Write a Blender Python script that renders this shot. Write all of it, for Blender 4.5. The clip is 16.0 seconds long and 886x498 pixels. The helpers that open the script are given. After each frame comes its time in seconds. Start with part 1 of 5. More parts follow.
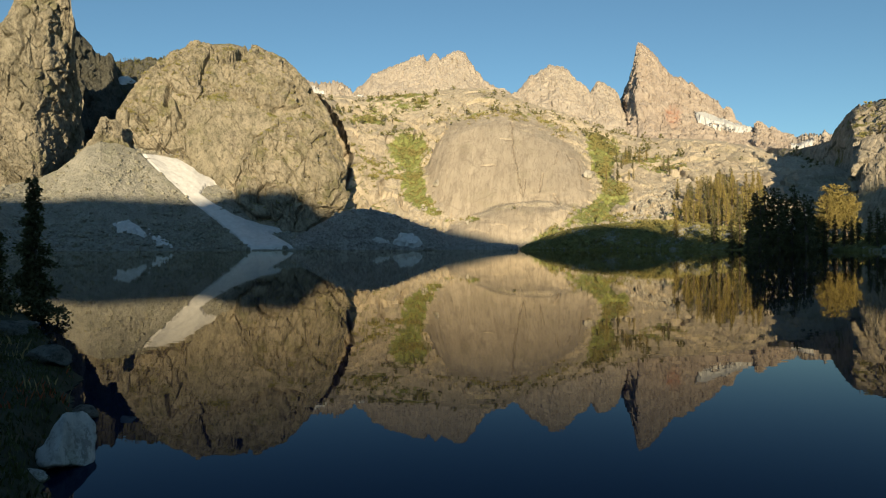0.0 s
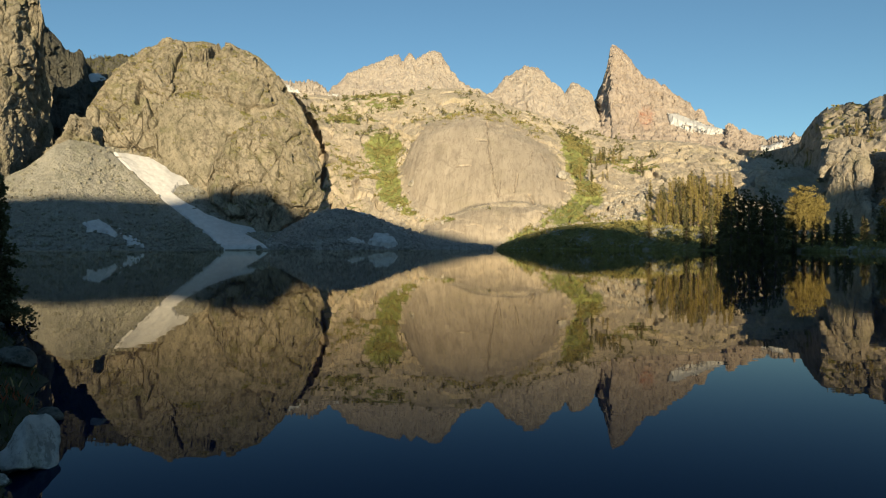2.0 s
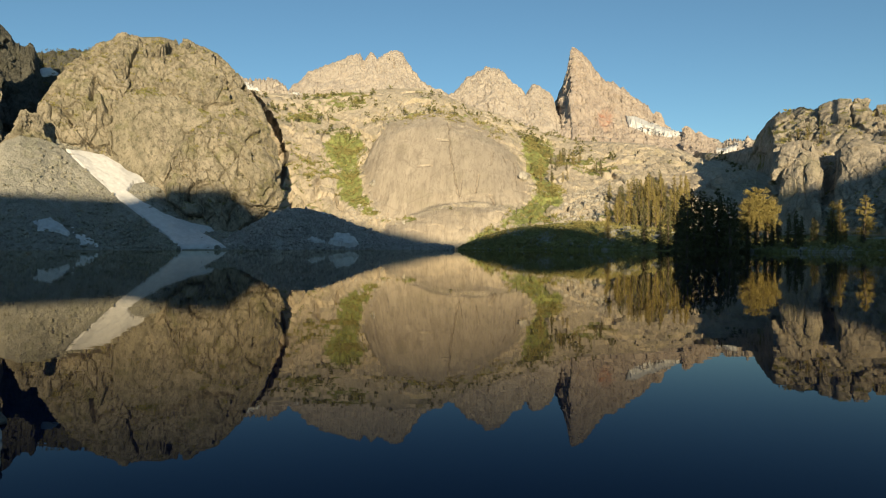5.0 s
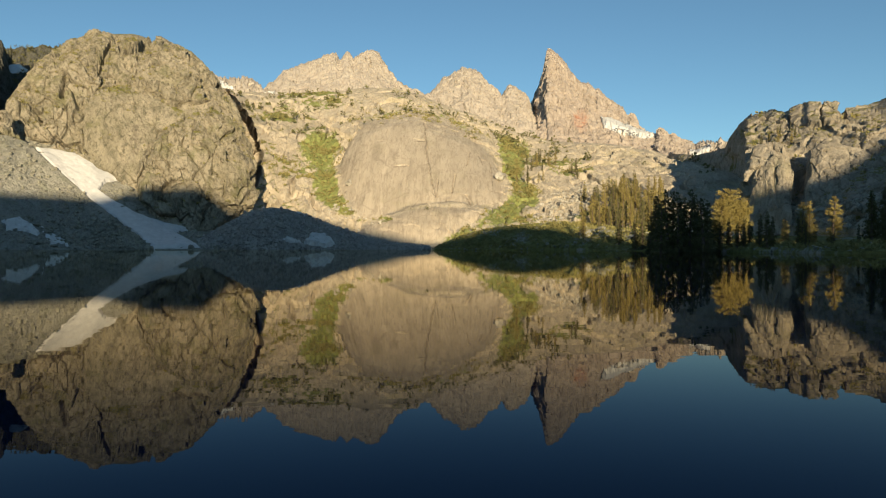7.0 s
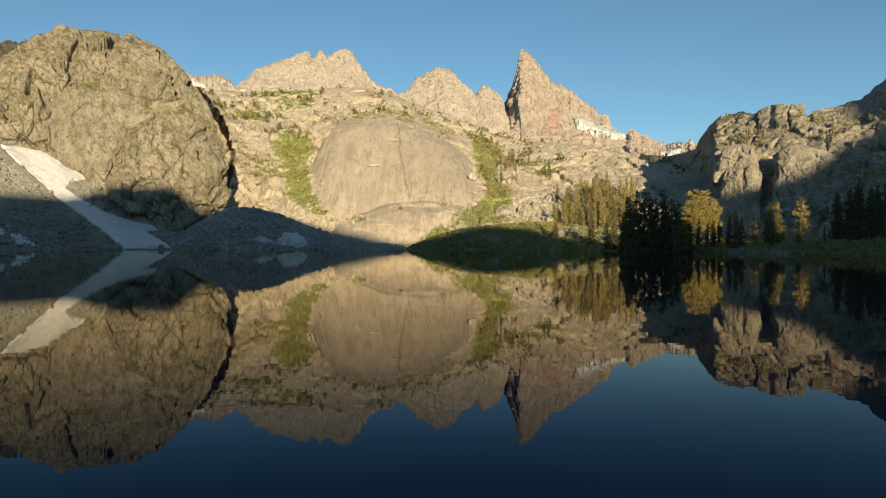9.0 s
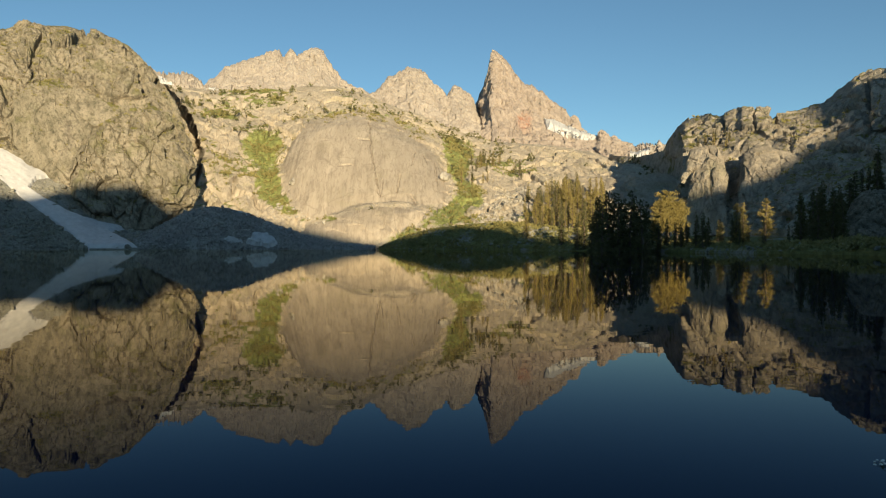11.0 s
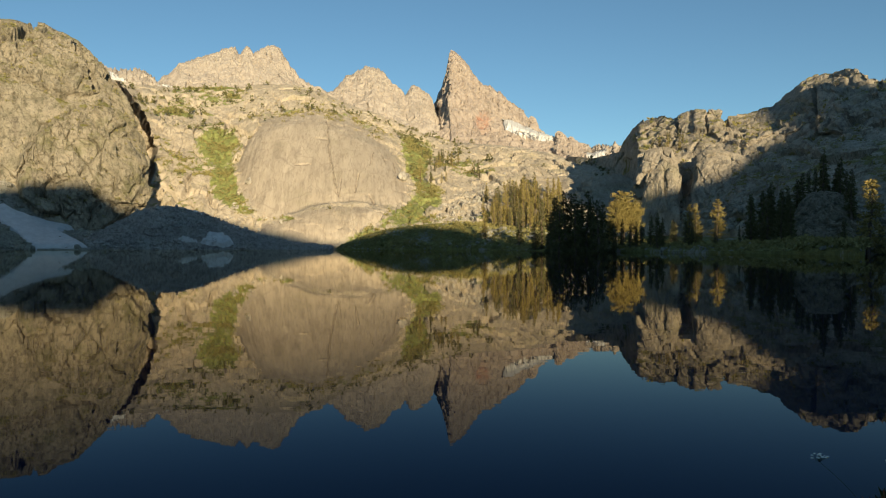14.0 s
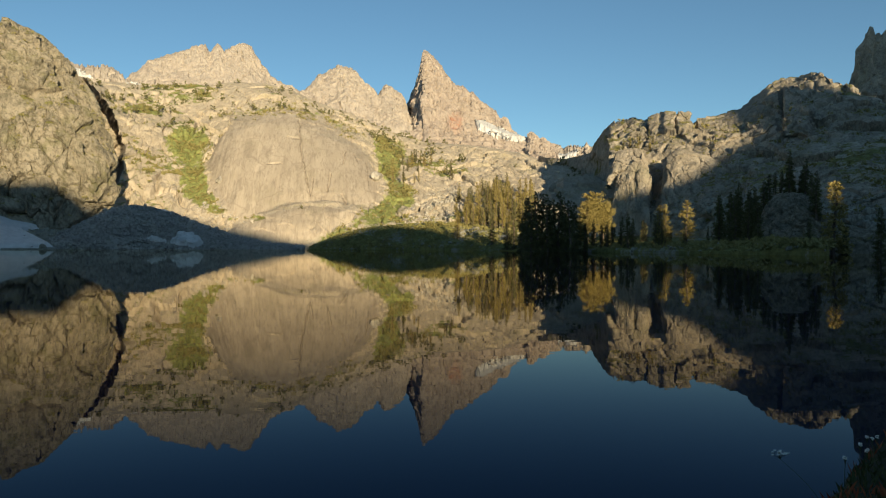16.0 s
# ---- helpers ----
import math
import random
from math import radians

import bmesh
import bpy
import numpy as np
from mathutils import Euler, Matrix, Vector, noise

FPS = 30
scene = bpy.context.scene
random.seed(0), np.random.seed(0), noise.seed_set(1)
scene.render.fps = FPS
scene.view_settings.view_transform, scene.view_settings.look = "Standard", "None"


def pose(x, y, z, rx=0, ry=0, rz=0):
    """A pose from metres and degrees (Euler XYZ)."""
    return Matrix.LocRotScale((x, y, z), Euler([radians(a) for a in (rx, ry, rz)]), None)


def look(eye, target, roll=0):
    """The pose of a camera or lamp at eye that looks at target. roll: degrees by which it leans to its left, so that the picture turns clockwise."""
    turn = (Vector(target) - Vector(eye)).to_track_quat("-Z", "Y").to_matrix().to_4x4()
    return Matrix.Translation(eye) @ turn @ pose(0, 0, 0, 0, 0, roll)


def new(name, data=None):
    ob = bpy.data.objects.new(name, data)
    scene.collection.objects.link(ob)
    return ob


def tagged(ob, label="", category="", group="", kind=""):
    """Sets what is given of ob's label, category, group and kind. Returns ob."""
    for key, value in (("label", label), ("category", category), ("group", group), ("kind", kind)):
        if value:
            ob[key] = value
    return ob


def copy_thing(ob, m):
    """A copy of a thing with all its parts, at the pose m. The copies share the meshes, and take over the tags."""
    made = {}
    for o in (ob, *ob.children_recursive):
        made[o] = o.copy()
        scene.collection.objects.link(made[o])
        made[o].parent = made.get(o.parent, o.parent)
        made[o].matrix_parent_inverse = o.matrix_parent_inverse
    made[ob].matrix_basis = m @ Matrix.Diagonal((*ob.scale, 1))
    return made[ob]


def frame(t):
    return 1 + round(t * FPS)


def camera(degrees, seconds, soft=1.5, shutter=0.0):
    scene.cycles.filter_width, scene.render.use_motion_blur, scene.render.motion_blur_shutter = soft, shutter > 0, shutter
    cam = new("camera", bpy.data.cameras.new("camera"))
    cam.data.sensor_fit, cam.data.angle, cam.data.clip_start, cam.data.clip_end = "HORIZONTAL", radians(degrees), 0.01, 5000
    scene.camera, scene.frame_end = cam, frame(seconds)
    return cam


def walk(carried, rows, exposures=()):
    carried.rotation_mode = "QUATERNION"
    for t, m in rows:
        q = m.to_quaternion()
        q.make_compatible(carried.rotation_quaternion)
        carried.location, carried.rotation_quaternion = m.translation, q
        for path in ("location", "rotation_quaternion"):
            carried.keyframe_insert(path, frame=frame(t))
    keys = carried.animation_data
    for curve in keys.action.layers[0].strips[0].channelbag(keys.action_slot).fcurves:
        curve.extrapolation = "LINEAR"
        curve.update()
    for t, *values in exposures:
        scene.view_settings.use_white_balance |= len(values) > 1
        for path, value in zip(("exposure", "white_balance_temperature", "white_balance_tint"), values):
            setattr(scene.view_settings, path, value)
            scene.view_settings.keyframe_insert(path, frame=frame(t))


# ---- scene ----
EYE = 1.5
cam = camera(62.2, 16.0, soft=1.15)
walk(cam, [
    (0, pose(-0.150, 0, EYE, 89.85, 0.19, 7.84)),
    (0.5, pose(-0.141, 0, EYE, 89.85, 0.18, 7.32)),
    (1, pose(-0.131, 0, EYE, 89.85, 0.16, 6.84)),
    (1.5, pose(-0.122, 0, EYE, 89.85, 0.15, 6.38)),
    (2, pose(-0.112, 0, EYE, 89.85, 0.12, 5.91)),
    (2.5, pose(-0.103, 0, EYE, 89.85, 0.11, 5.45)),
    (3, pose(-0.094, 0, EYE, 89.85, 0.10, 4.97)),
    (3.5, pose(-0.084, 0, EYE, 89.85, 0.08, 4.45)),
    (4, pose(-0.075, 0, EYE, 89.85, 0.04, 3.88)),
    (6.5, pose(-0.028, 0, EYE, 89.85, -0.02, 1.56)),
    (7, pose(-0.019, 0, EYE, 89.85, -0.04, 1.05)),
    (7.5, pose(-0.009, 0, EYE, 89.85, -0.03, 0.52)),
    (8, pose(0.000, 0, EYE, 89.85, -0.05, -0.00)),
    (8.5, pose(0.009, 0, EYE, 89.85, -0.07, -0.48)),
    (9, pose(0.019, 0, EYE, 89.85, -0.08, -1.00)),
    (11.5, pose(0.066, 0, EYE, 89.85, -0.09, -3.81)),
    (12, pose(0.075, 0, EYE, 89.85, -0.10, -4.37)),
    (12.5, pose(0.084, 0, EYE, 89.85, -0.10, -4.91)),
    (13, pose(0.094, 0, EYE, 89.85, -0.05, -5.45)),
    (13.5, pose(0.103, 0, EYE, 89.85, -0.06, -5.95)),
    (14, pose(0.113, 0, EYE, 89.85, -0.06, -6.46)),
    (14.5, pose(0.122, 0, EYE, 89.85, -0.08, -7.00)),
    (15, pose(0.131, 0, EYE, 89.85, -0.08, -7.52)),
    (15.5, pose(0.141, 0, EYE, 89.85, -0.08, -8.02)),
    (16, pose(0.150, 0, EYE, 89.85, -0.12, -8.59)),
])

# ---------------------------------------------------------------- light
SUN_BEARING, SUN_HEIGHT = 172.0, 8.0  # compass degrees from +y to the right, degrees above level
sun_way = Vector((math.sin(radians(SUN_BEARING)) * math.cos(radians(SUN_HEIGHT)),
                  math.cos(radians(SUN_BEARING)) * math.cos(radians(SUN_HEIGHT)), math.sin(radians(SUN_HEIGHT))))
world = bpy.data.worlds.new("morning_sky")
scene.world = world
world.use_nodes = True
sky = world.node_tree.nodes.new("ShaderNodeTexSky")
sky.sky_type, sky.sun_disc = "NISHITA", False
sky.sun_elevation, sky.sun_rotation = radians(SUN_HEIGHT), radians(SUN_BEARING)
sky.altitude, sky.air_density, sky.dust_density, sky.ozone_density = 2900, 1.0, 2.2, 1.3
backing = world.node_tree.nodes["Background"]
backing.inputs["Strength"].default_value = 0.085
tint = world.node_tree.nodes.new("ShaderNodeMix")
tint.data_type, tint.blend_type = "RGBA", "MULTIPLY"
tint.inputs["Factor"].default_value, tint.inputs["B"].default_value = 1.0, (0.775, 1.0, 1.02, 1)
world.node_tree.links.new(sky.outputs[0], tint.inputs["A"])
world.node_tree.links.new(tint.outputs["Result"], backing.inputs[0])
sun_data = bpy.data.lights.new("sun", "SUN")
sun_data.energy, sun_data.angle, sun_data.color = 4.85, radians(0.53), (1.0, 0.815, 0.51)
sun = new("sun", sun_data)
sun.matrix_world = look(sun_way * 800, (0, 0, 0))
scene.view_settings.exposure = 0.635


# ---------------------------------------------------------------- materials
def node_material(name):
    m = bpy.data.materials.new(name)
    m.use_nodes = True
    return m, m.node_tree.nodes, m.node_tree.links, m.node_tree.nodes["Principled BSDF"]


def tex_noise(n, l, scale, detail=5.0, rough=0.55, stretch=None, turn=(0, 0, 0)):
    tc = n.new("ShaderNodeTexCoord")
    out = tc.outputs["Object"]
    if stretch:
        mp = n.new("ShaderNodeMapping")
        mp.inputs["Scale"].default_value, mp.inputs["Rotation"].default_value = stretch, turn
        l.new(out, mp.inputs[0])
        out = mp.outputs[0]
    t = n.new("ShaderNodeTexNoise")
    t.inputs["Scale"].default_value, t.inputs["Detail"].default_value, t.inputs["Roughness"].default_value = scale, detail, rough
    l.new(out, t.inputs["Vector"])
    return t.outputs["Fac"]


def ramp(n, l, fac, lo, hi):
    r = n.new("ShaderNodeMapRange")
    r.inputs["From Min"].default_value, r.inputs["From Max"].default_value = lo, hi
    r.interpolation_type = "SMOOTHSTEP"
    l.new(fac, r.inputs["Value"])
    return r.outputs[0]


def mix(n, l, fac, a, b, blend="MIX"):
    m = n.new("ShaderNodeMix")
    m.data_type, m.blend_type = "RGBA", blend
    for sock, v in ((m.inputs["Factor"], fac), (m.inputs["A"], a), (m.inputs["B"], b)):
        if isinstance(v, (tuple, list)):
            sock.default_value = (*v, 1)
        elif isinstance(v, (int, float)):
            sock.default_value = v
        else:
            l.new(v, sock)
    return m.outputs["Result"]


def attribute(n, name):
    a = n.new("ShaderNodeAttribute")
    a.attribute_name = name
    return a.outputs["Fac"]


def scaled(c, k):
    return tuple(min(1.0, v * k) for v in c)


def rock(name, pale, mid, dark, grain=1.0, streak=0.6, crack=0.15, grass=(0.19, 0.18, 0.062), rust_or_shade=(0.33, 0.15, 0.08), bump=0.8, lichen=0.35, mottling=0.7, dip=1.0, tall=1.0):
    """Weathered rock (dip under 1 draws the marks out down a gentle slope): broad tones, upright water streaks, mottled weathering at several scales, lichen, faint joints, fine grain."""
    m, n, l, b = node_material(name)

    def times(sock, k):
        f = n.new("ShaderNodeMath"); f.operation = "MULTIPLY"; f.inputs[1].default_value = k
        l.new(sock, f.inputs[0])
        return f.outputs[0]

    broad = ramp(n, l, tex_noise(n, l, 0.018 * grain, 7, 0.6), 0.38, 0.62)
    col = mix(n, l, broad, mid, pale)
    streaks = ramp(n, l, tex_noise(n, l, 1.0, 6, 0.65, (0.16 * grain, 0.16 * grain * dip, 0.02 * grain)), 0.48, 0.74)
    col = mix(n, l, times(streaks, streak), col, dark)
    mottle = tex_noise(n, l, 1.0, 10, 0.76, (0.15 * grain, 0.15 * grain * dip, 0.10 * grain * dip**0.5 * tall), (0.5 * dip**2 * tall, 0.35 * dip**2 * tall, 0.0))
    col = mix(n, l, times(ramp(n, l, mottle, 0.48, 0.62), mottling), col, dark)
    col = mix(n, l, times(ramp(n, l, mottle, 0.48, 0.34), 0.7), col, scaled(pale, 1.14))
    chips = tex_noise(n, l, 1.0, 8, 0.7, (0.42 * grain, 0.42 * grain * dip, 0.24 * grain * dip**0.5 * tall), (-0.45 * dip**2 * tall, 0.3 * dip**2 * tall, 0.0))
    col = mix(n, l, times(ramp(n, l, chips, 0.53, 0.61), mottling), col, scaled(dark, 0.6))
    moss = tex_noise(n, l, 0.045 * grain, 9, 0.7)
    col = mix(n, l, times(ramp(n, l, moss, 0.52, 0.66), lichen), col, (mid[0] * 0.62, mid[1] * 0.68, mid[2] * 0.45))
    tc = n.new("ShaderNodeTexCoord")
    warp = n.new("ShaderNodeTexNoise"); warp.inputs["Scale"].default_value = 0.05 * grain; warp.inputs["Detail"].default_value = 5
    l.new(tc.outputs["Object"], warp.inputs["Vector"])
    add = n.new("ShaderNodeVectorMath"); add.operation = "MULTIPLY_ADD"
    add.inputs[1].default_value = (26 / grain,) * 3
    l.new(warp.outputs["Color"], add.inputs[0]); l.new(tc.outputs["Object"], add.inputs[2])
    sq = n.new("ShaderNodeMapping"); sq.inputs["Scale"].default_value = (0.10 * grain, 0.10 * grain * dip, 0.04 * grain)
    l.new(add.outputs[0], sq.inputs[0])
    vor = n.new("ShaderNodeTexVoronoi"); vor.feature = "DISTANCE_TO_EDGE"; vor.inputs["Scale"].default_value = 1.0
    l.new(sq.outputs[0], vor.inputs["Vector"])
    joints = ramp(n, l, vor.outputs["Distance"], 0.03, 0.0)
    col = mix(n, l, times(joints, crack), col, scaled(dark, 0.5))
    speck = tex_noise(n, l, 0.7 * grain, 8, 0.75, (1.0, dip, dip))
    col = mix(n, l, times(ramp(n, l, speck, 0.52, 0.66), 0.7), col, scaled(dark, 0.8))
    col = mix(n, l, attribute(n, "rust_or_shade"), col, rust_or_shade)
    tuft = tex_noise(n, l, 0.32 * grain, 6, 0.7)
    turf = mix(n, l, ramp(n, l, tuft, 0.35, 0.65), scaled(grass, 0.75), scaled(grass, 1.25))
    off = n.new("ShaderNodeMath"); off.operation = "MULTIPLY_ADD"; off.inputs[1].default_value = 1.6; off.inputs[2].default_value = -0.8
    l.new(mottle, off.inputs[0])
    am = n.new("ShaderNodeMath"); am.operation = "ADD"
    l.new(attribute(n, "grass"), am.inputs[0]); l.new(off.outputs[0], am.inputs[1])
    col = mix(n, l, ramp(n, l, am.outputs[0], 0.40, 0.62), col, turf)
    l.new(col, b.inputs["Base Color"])
    b.inputs["Roughness"].default_value = 0.92
    b.inputs["Specular IOR Level"].default_value = 0.2
    hb = n.new("ShaderNodeMath"); hb.operation = "MULTIPLY_ADD"; hb.inputs[1].default_value = 2.2
    l.new(mottle, hb.inputs[0]); l.new(speck, hb.inputs[2])
    bp = n.new("ShaderNodeBump"); bp.inputs["Strength"].default_value = bump; bp.inputs["Distance"].default_value = 1.8 / grain
    l.new(hb.outputs[0], bp.inputs["Height"]); l.new(bp.outputs[0], b.inputs["Normal"])
    return m


def plain(name, a, c, scale, roughness=0.9, bump=0.3, detail=6, dist=0.1):
    """Two tones mixed by noise, with the same noise as relief."""
    m, n, l, b = node_material(name)
    f = tex_noise(n, l, scale, detail, 0.65)
    l.new(mix(n, l, ramp(n, l, f, 0.35, 0.65), a, c), b.inputs["Base Color"])
    b.inputs["Roughness"].default_value = roughness
    b.inputs["Specular IOR Level"].default_value = 0.25
    bp = n.new("ShaderNodeBump"); bp.inputs["Strength"].default_value = bump; bp.inputs["Distance"].default_value = dist
    l.new(f, bp.inputs["Height"]); l.new(bp.outputs[0], b.inputs["Normal"])
    return m


GRANITE = rock("weathered_granite", (0.48, 0.413, 0.322), (0.435, 0.373, 0.289), (0.315, 0.27, 0.207), grass=(0.22, 0.238, 0.083), mottling=0.32, dip=0.6, bump=0.35)
DOME_ROCK = rock("lichened_dome_granite", (0.36, 0.315, 0.24), (0.285, 0.252, 0.186), (0.125, 0.115, 0.082), streak=0.5, crack=0.3, lichen=0.7, mottling=0.6, rust_or_shade=(0.13, 0.11, 0.09), bump=0.6)
TOWER_ROCK = rock("grey_tower_granite", (0.33, 0.292, 0.225), (0.262, 0.234, 0.175), (0.125, 0.115, 0.088), streak=0.5, crack=0.3, lichen=0.7, mottling=0.6, bump=0.6)
SLAB_ROCK = rock("smooth_granite_slab", (0.485, 0.412, 0.322), (0.435, 0.367, 0.284), (0.34, 0.285, 0.221), dip=0.14, streak=1.0, crack=0.3, bump=0.15, lichen=0.15, mottling=0.35, rust_or_shade=(0.20, 0.165, 0.125))
PEAK_ROCK = rock("metavolcanic_peak_rock", (0.41, 0.36, 0.313), (0.385, 0.337, 0.292), (0.305, 0.26, 0.224), grain=0.8, streak=0.9, crack=0.03, lichen=0.05, mottling=0.28, bump=0.2, tall=0.16)
RED_ROCK = rock("reddish_spire_rock", (0.40, 0.338, 0.29), (0.36, 0.302, 0.258), (0.265, 0.216, 0.184), grain=0.8, streak=0.9, crack=0.03, lichen=0.05, mottling=0.3, rust_or_shade=(0.38, 0.17, 0.105), bump=0.2, tall=0.16)
SCREE = rock("grey_scree", (0.325, 0.312, 0.268), (0.27, 0.26, 0.222), (0.19, 0.183, 0.157), grain=2.0, streak=0.1, crack=0.0, bump=0.5, lichen=0.3, mottling=0.5)
MORAINE_GREY = rock("pale_grey_moraine", (0.43, 0.407, 0.371), (0.35, 0.332, 0.304), (0.20, 0.19, 0.174), grain=2.0, streak=0.1, crack=0.0, bump=0.6, lichen=0.15, mottling=0.7)
# forested rock, darkened in its colour to stand for shade behind the tower
SHADE_ROCK = rock("forested_rock_shade_in_colour", (0.135, 0.13, 0.108), (0.10, 0.097, 0.08), (0.06, 0.06, 0.05), grass=(0.03, 0.042, 0.016))
GREY_ROCK = rock("grey_crag_rock", (0.41, 0.36, 0.288), (0.32, 0.281, 0.225), (0.165, 0.146, 0.117), streak=0.6, crack=0.2, mottling=0.42, bump=0.45)
SNOW = plain("old_snow", (0.65, 0.64, 0.63), (0.56, 0.55, 0.54), 0.35, 0.7, 0.5, 7, 0.4)
BOULDER = rock("pale_boulder", (0.64, 0.61, 0.56), (0.53, 0.505, 0.46), (0.3, 0.285, 0.255), grain=6.0, streak=0.3, crack=0.1, bump=0.5)
BARK = plain("grey_bark", (0.10, 0.075, 0.055), (0.17, 0.135, 0.105), 6, 0.9, 0.7, 5, 0.05)
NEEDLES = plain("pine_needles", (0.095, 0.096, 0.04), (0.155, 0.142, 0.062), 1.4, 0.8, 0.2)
# paler, yellower copy of the needles: warm sunlight put into the colour
SUNLIT_NEEDLES = plain("yellow_green_needles_sun_in_colour", (0.23, 0.19, 0.064), (0.32, 0.258, 0.09), 1.4, 0.8, 0.2)
SHRUB = plain("willow_scrub", (0.21, 0.19, 0.07), (0.29, 0.255, 0.10), 1.0, 0.9, 0.3)


def water_material():
    """Still clear water: a mirror by Fresnel over deep blue water that scatters a little light."""
    m, n, l, b = node_material("clear_lake_water")
    b.inputs["Base Color"].default_value = (0.0015, 0.006, 0.024, 1)
    b.inputs["Roughness"].default_value = 1.0
    b.inputs["Specular IOR Level"].default_value = 0.0
    h = tex_noise(n, l, 1.0, 3, 0.5, (0.5, 1.6, 1.0))
    bp = n.new("ShaderNodeBump"); bp.inputs["Strength"].default_value = 0.045; bp.inputs["Distance"].default_value = 0.02
    l.new(h, bp.inputs["Height"])
    gl = n.new("ShaderNodeBsdfGlossy")
    gl.inputs["Roughness"].default_value = 0.01
    gl.inputs["Color"].default_value = (1.0, 0.97, 0.97, 1)
    l.new(bp.outputs[0], gl.inputs["Normal"])
    fr = n.new("ShaderNodeFresnel"); fr.inputs["IOR"].default_value = 1.19
    pw = n.new("ShaderNodeMath"); pw.operation = "POWER"; pw.inputs[1].default_value = 1.29
    l.new(mix(n, l, ramp(n, l, fr.outputs[0], 0.04, 0.40), (0.47, 0.635, 0.84), (1.0, 0.95, 0.83)), gl.inputs["Color"])
    l.new(fr.outputs[0], pw.inputs[0])
    mx = n.new("ShaderNodeMixShader")
    l.new(pw.outputs[0], mx.inputs[0]); l.new(b.outputs[0], mx.inputs[1]); l.new(gl.outputs[0], mx.inputs[2])
    l.new(mx.outputs[0], n["Material Output"].inputs["Surface"])
    return m


WATER = water_material()


# ---------------------------------------------------------------- noise and mesh helpers
def hash_bits(ix, iy, iz, seed):
    h = (ix.astype(np.int64) * 374761393 + iy.astype(np.int64) * 668265263 + iz.astype(np.int64) * 2147483647 + seed * 974634777) & 0xFFFFFFFF
    h = ((h ^ (h >> 13)) * 1274126177) & 0xFFFFFFFF
    h = ((h ^ (h >> 16)) * 2246822519) & 0xFFFFFFFF
    return h ^ (h >> 15)


def hash01(ix, iy, iz, seed):
    return (hash_bits(ix, iy, iz, seed) & 0xFFFFFF) / float(0xFFFFFF)


def value_noise(p, seed=0):
    """Smooth noise from -1 to 1 at points p (..., 3)."""
    i = np.floor(p).astype(np.int64)
    f = p - i
    f = f * f * f * (f * (f * 6 - 15) + 10)
    out = 0
    for dx in (0, 1):
        for dy in (0, 1):
            for dz in (0, 1):
                w = (f[..., 0] if dx else 1 - f[..., 0]) * (f[..., 1] if dy else 1 - f[..., 1]) * (f[..., 2] if dz else 1 - f[..., 2])
                out = out + w * hash01(i[..., 0] + dx, i[..., 1] + dy, i[..., 2] + dz, seed)
    return out * 2 - 1


def fbm(p, octaves=5, gain=0.5, seed=0, ridged=False):
    total, amp, norm = 0, 1.0, 0
    for o in range(octaves):
        v = value_noise(p * 2.03**o + 17.3 * o, seed + o)
        total = total + amp * ((1 - 2 * np.abs(v)) if ridged else v)
        norm += amp
        amp *= gain
    return total / norm


def cells(p, seed=0):
    """Blocky noise: for each point the nearest cell's random value and the gap to the second nearest."""
    i = np.floor(p).astype(np.int64)
    best, second, val = np.full(p.shape[:-1], 9.0), np.full(p.shape[:-1], 9.0), np.zeros(p.shape[:-1])
    for dx in (-1, 0, 1):
        for dy in (-1, 0, 1):
            for dz in (-1, 0, 1):
                c = (i[..., 0] + dx, i[..., 1] + dy, i[..., 2] + dz)
                h = hash_bits(*c, seed)
                d = sum((c[k] + ((h >> (10 * k)) & 1023) / 1023.0 - p[..., k]) ** 2 for k in range(3))
                near = d < best
                second = np.where(near, best, np.minimum(second, d))
                val = np.where(near, ((h * 40503) & 0xFFFF) / 65535.0, val)
                best = np.where(near, d, best)
    return val, np.sqrt(second) - np.sqrt(best)


def blocks(p, seed=0, lean=1.0):
    """Fractured rock: each cell is a flat facet with a tilt and a height of its own."""
    i = np.floor(p).astype(np.int64)
    best, second = np.full(p.shape[:-1], 9.0), np.full(p.shape[:-1], 9.0)
    facet = np.zeros(p.shape[:-1])
    for dx in (-1, 0, 1):
        for dy in (-1, 0, 1):
            for dz in (-1, 0, 1):
                c = (i[..., 0] + dx, i[..., 1] + dy, i[..., 2] + dz)
                h = hash_bits(*c, seed)
                off = [p[..., k] - c[k] - ((h >> (10 * k)) & 1023) / 1023.0 for k in range(3)]
                d = off[0] ** 2 + off[1] ** 2 + off[2] ** 2
                near = d < best
                second = np.where(near, best, np.minimum(second, d))
                g = (h * 2654435761) & 0xFFFFFFFF
                tilt = sum((((g >> (8 * k)) & 255) / 127.5 - 1.0) * off[k] for k in range(3))
                facet = np.where(near, lean * tilt + ((g >> 24) & 255) / 255.0 - 0.5, facet)
                best = np.where(near, d, best)
    return facet, np.sqrt(second) - np.sqrt(best)


def along(A, E, pts):
    """Distance, in metres at the usual range, from a broken line of (bearing, height) points."""
    pts = np.array(pts, float)
    dist = np.full(A.shape, 1e9)
    for (x0, y0), (x1, y1) in zip(pts[:-1], pts[1:]):
        ax, ay, bx, by = (A - x0) * 7.6, E - y0, (x1 - x0) * 7.6, y1 - y0
        t = np.clip((ax * bx + ay * by) / (bx * bx + by * by + 1e-9), 0, 1)
        dist = np.minimum(dist, np.hypot(ax - t * bx, ay - t * by))
    return dist


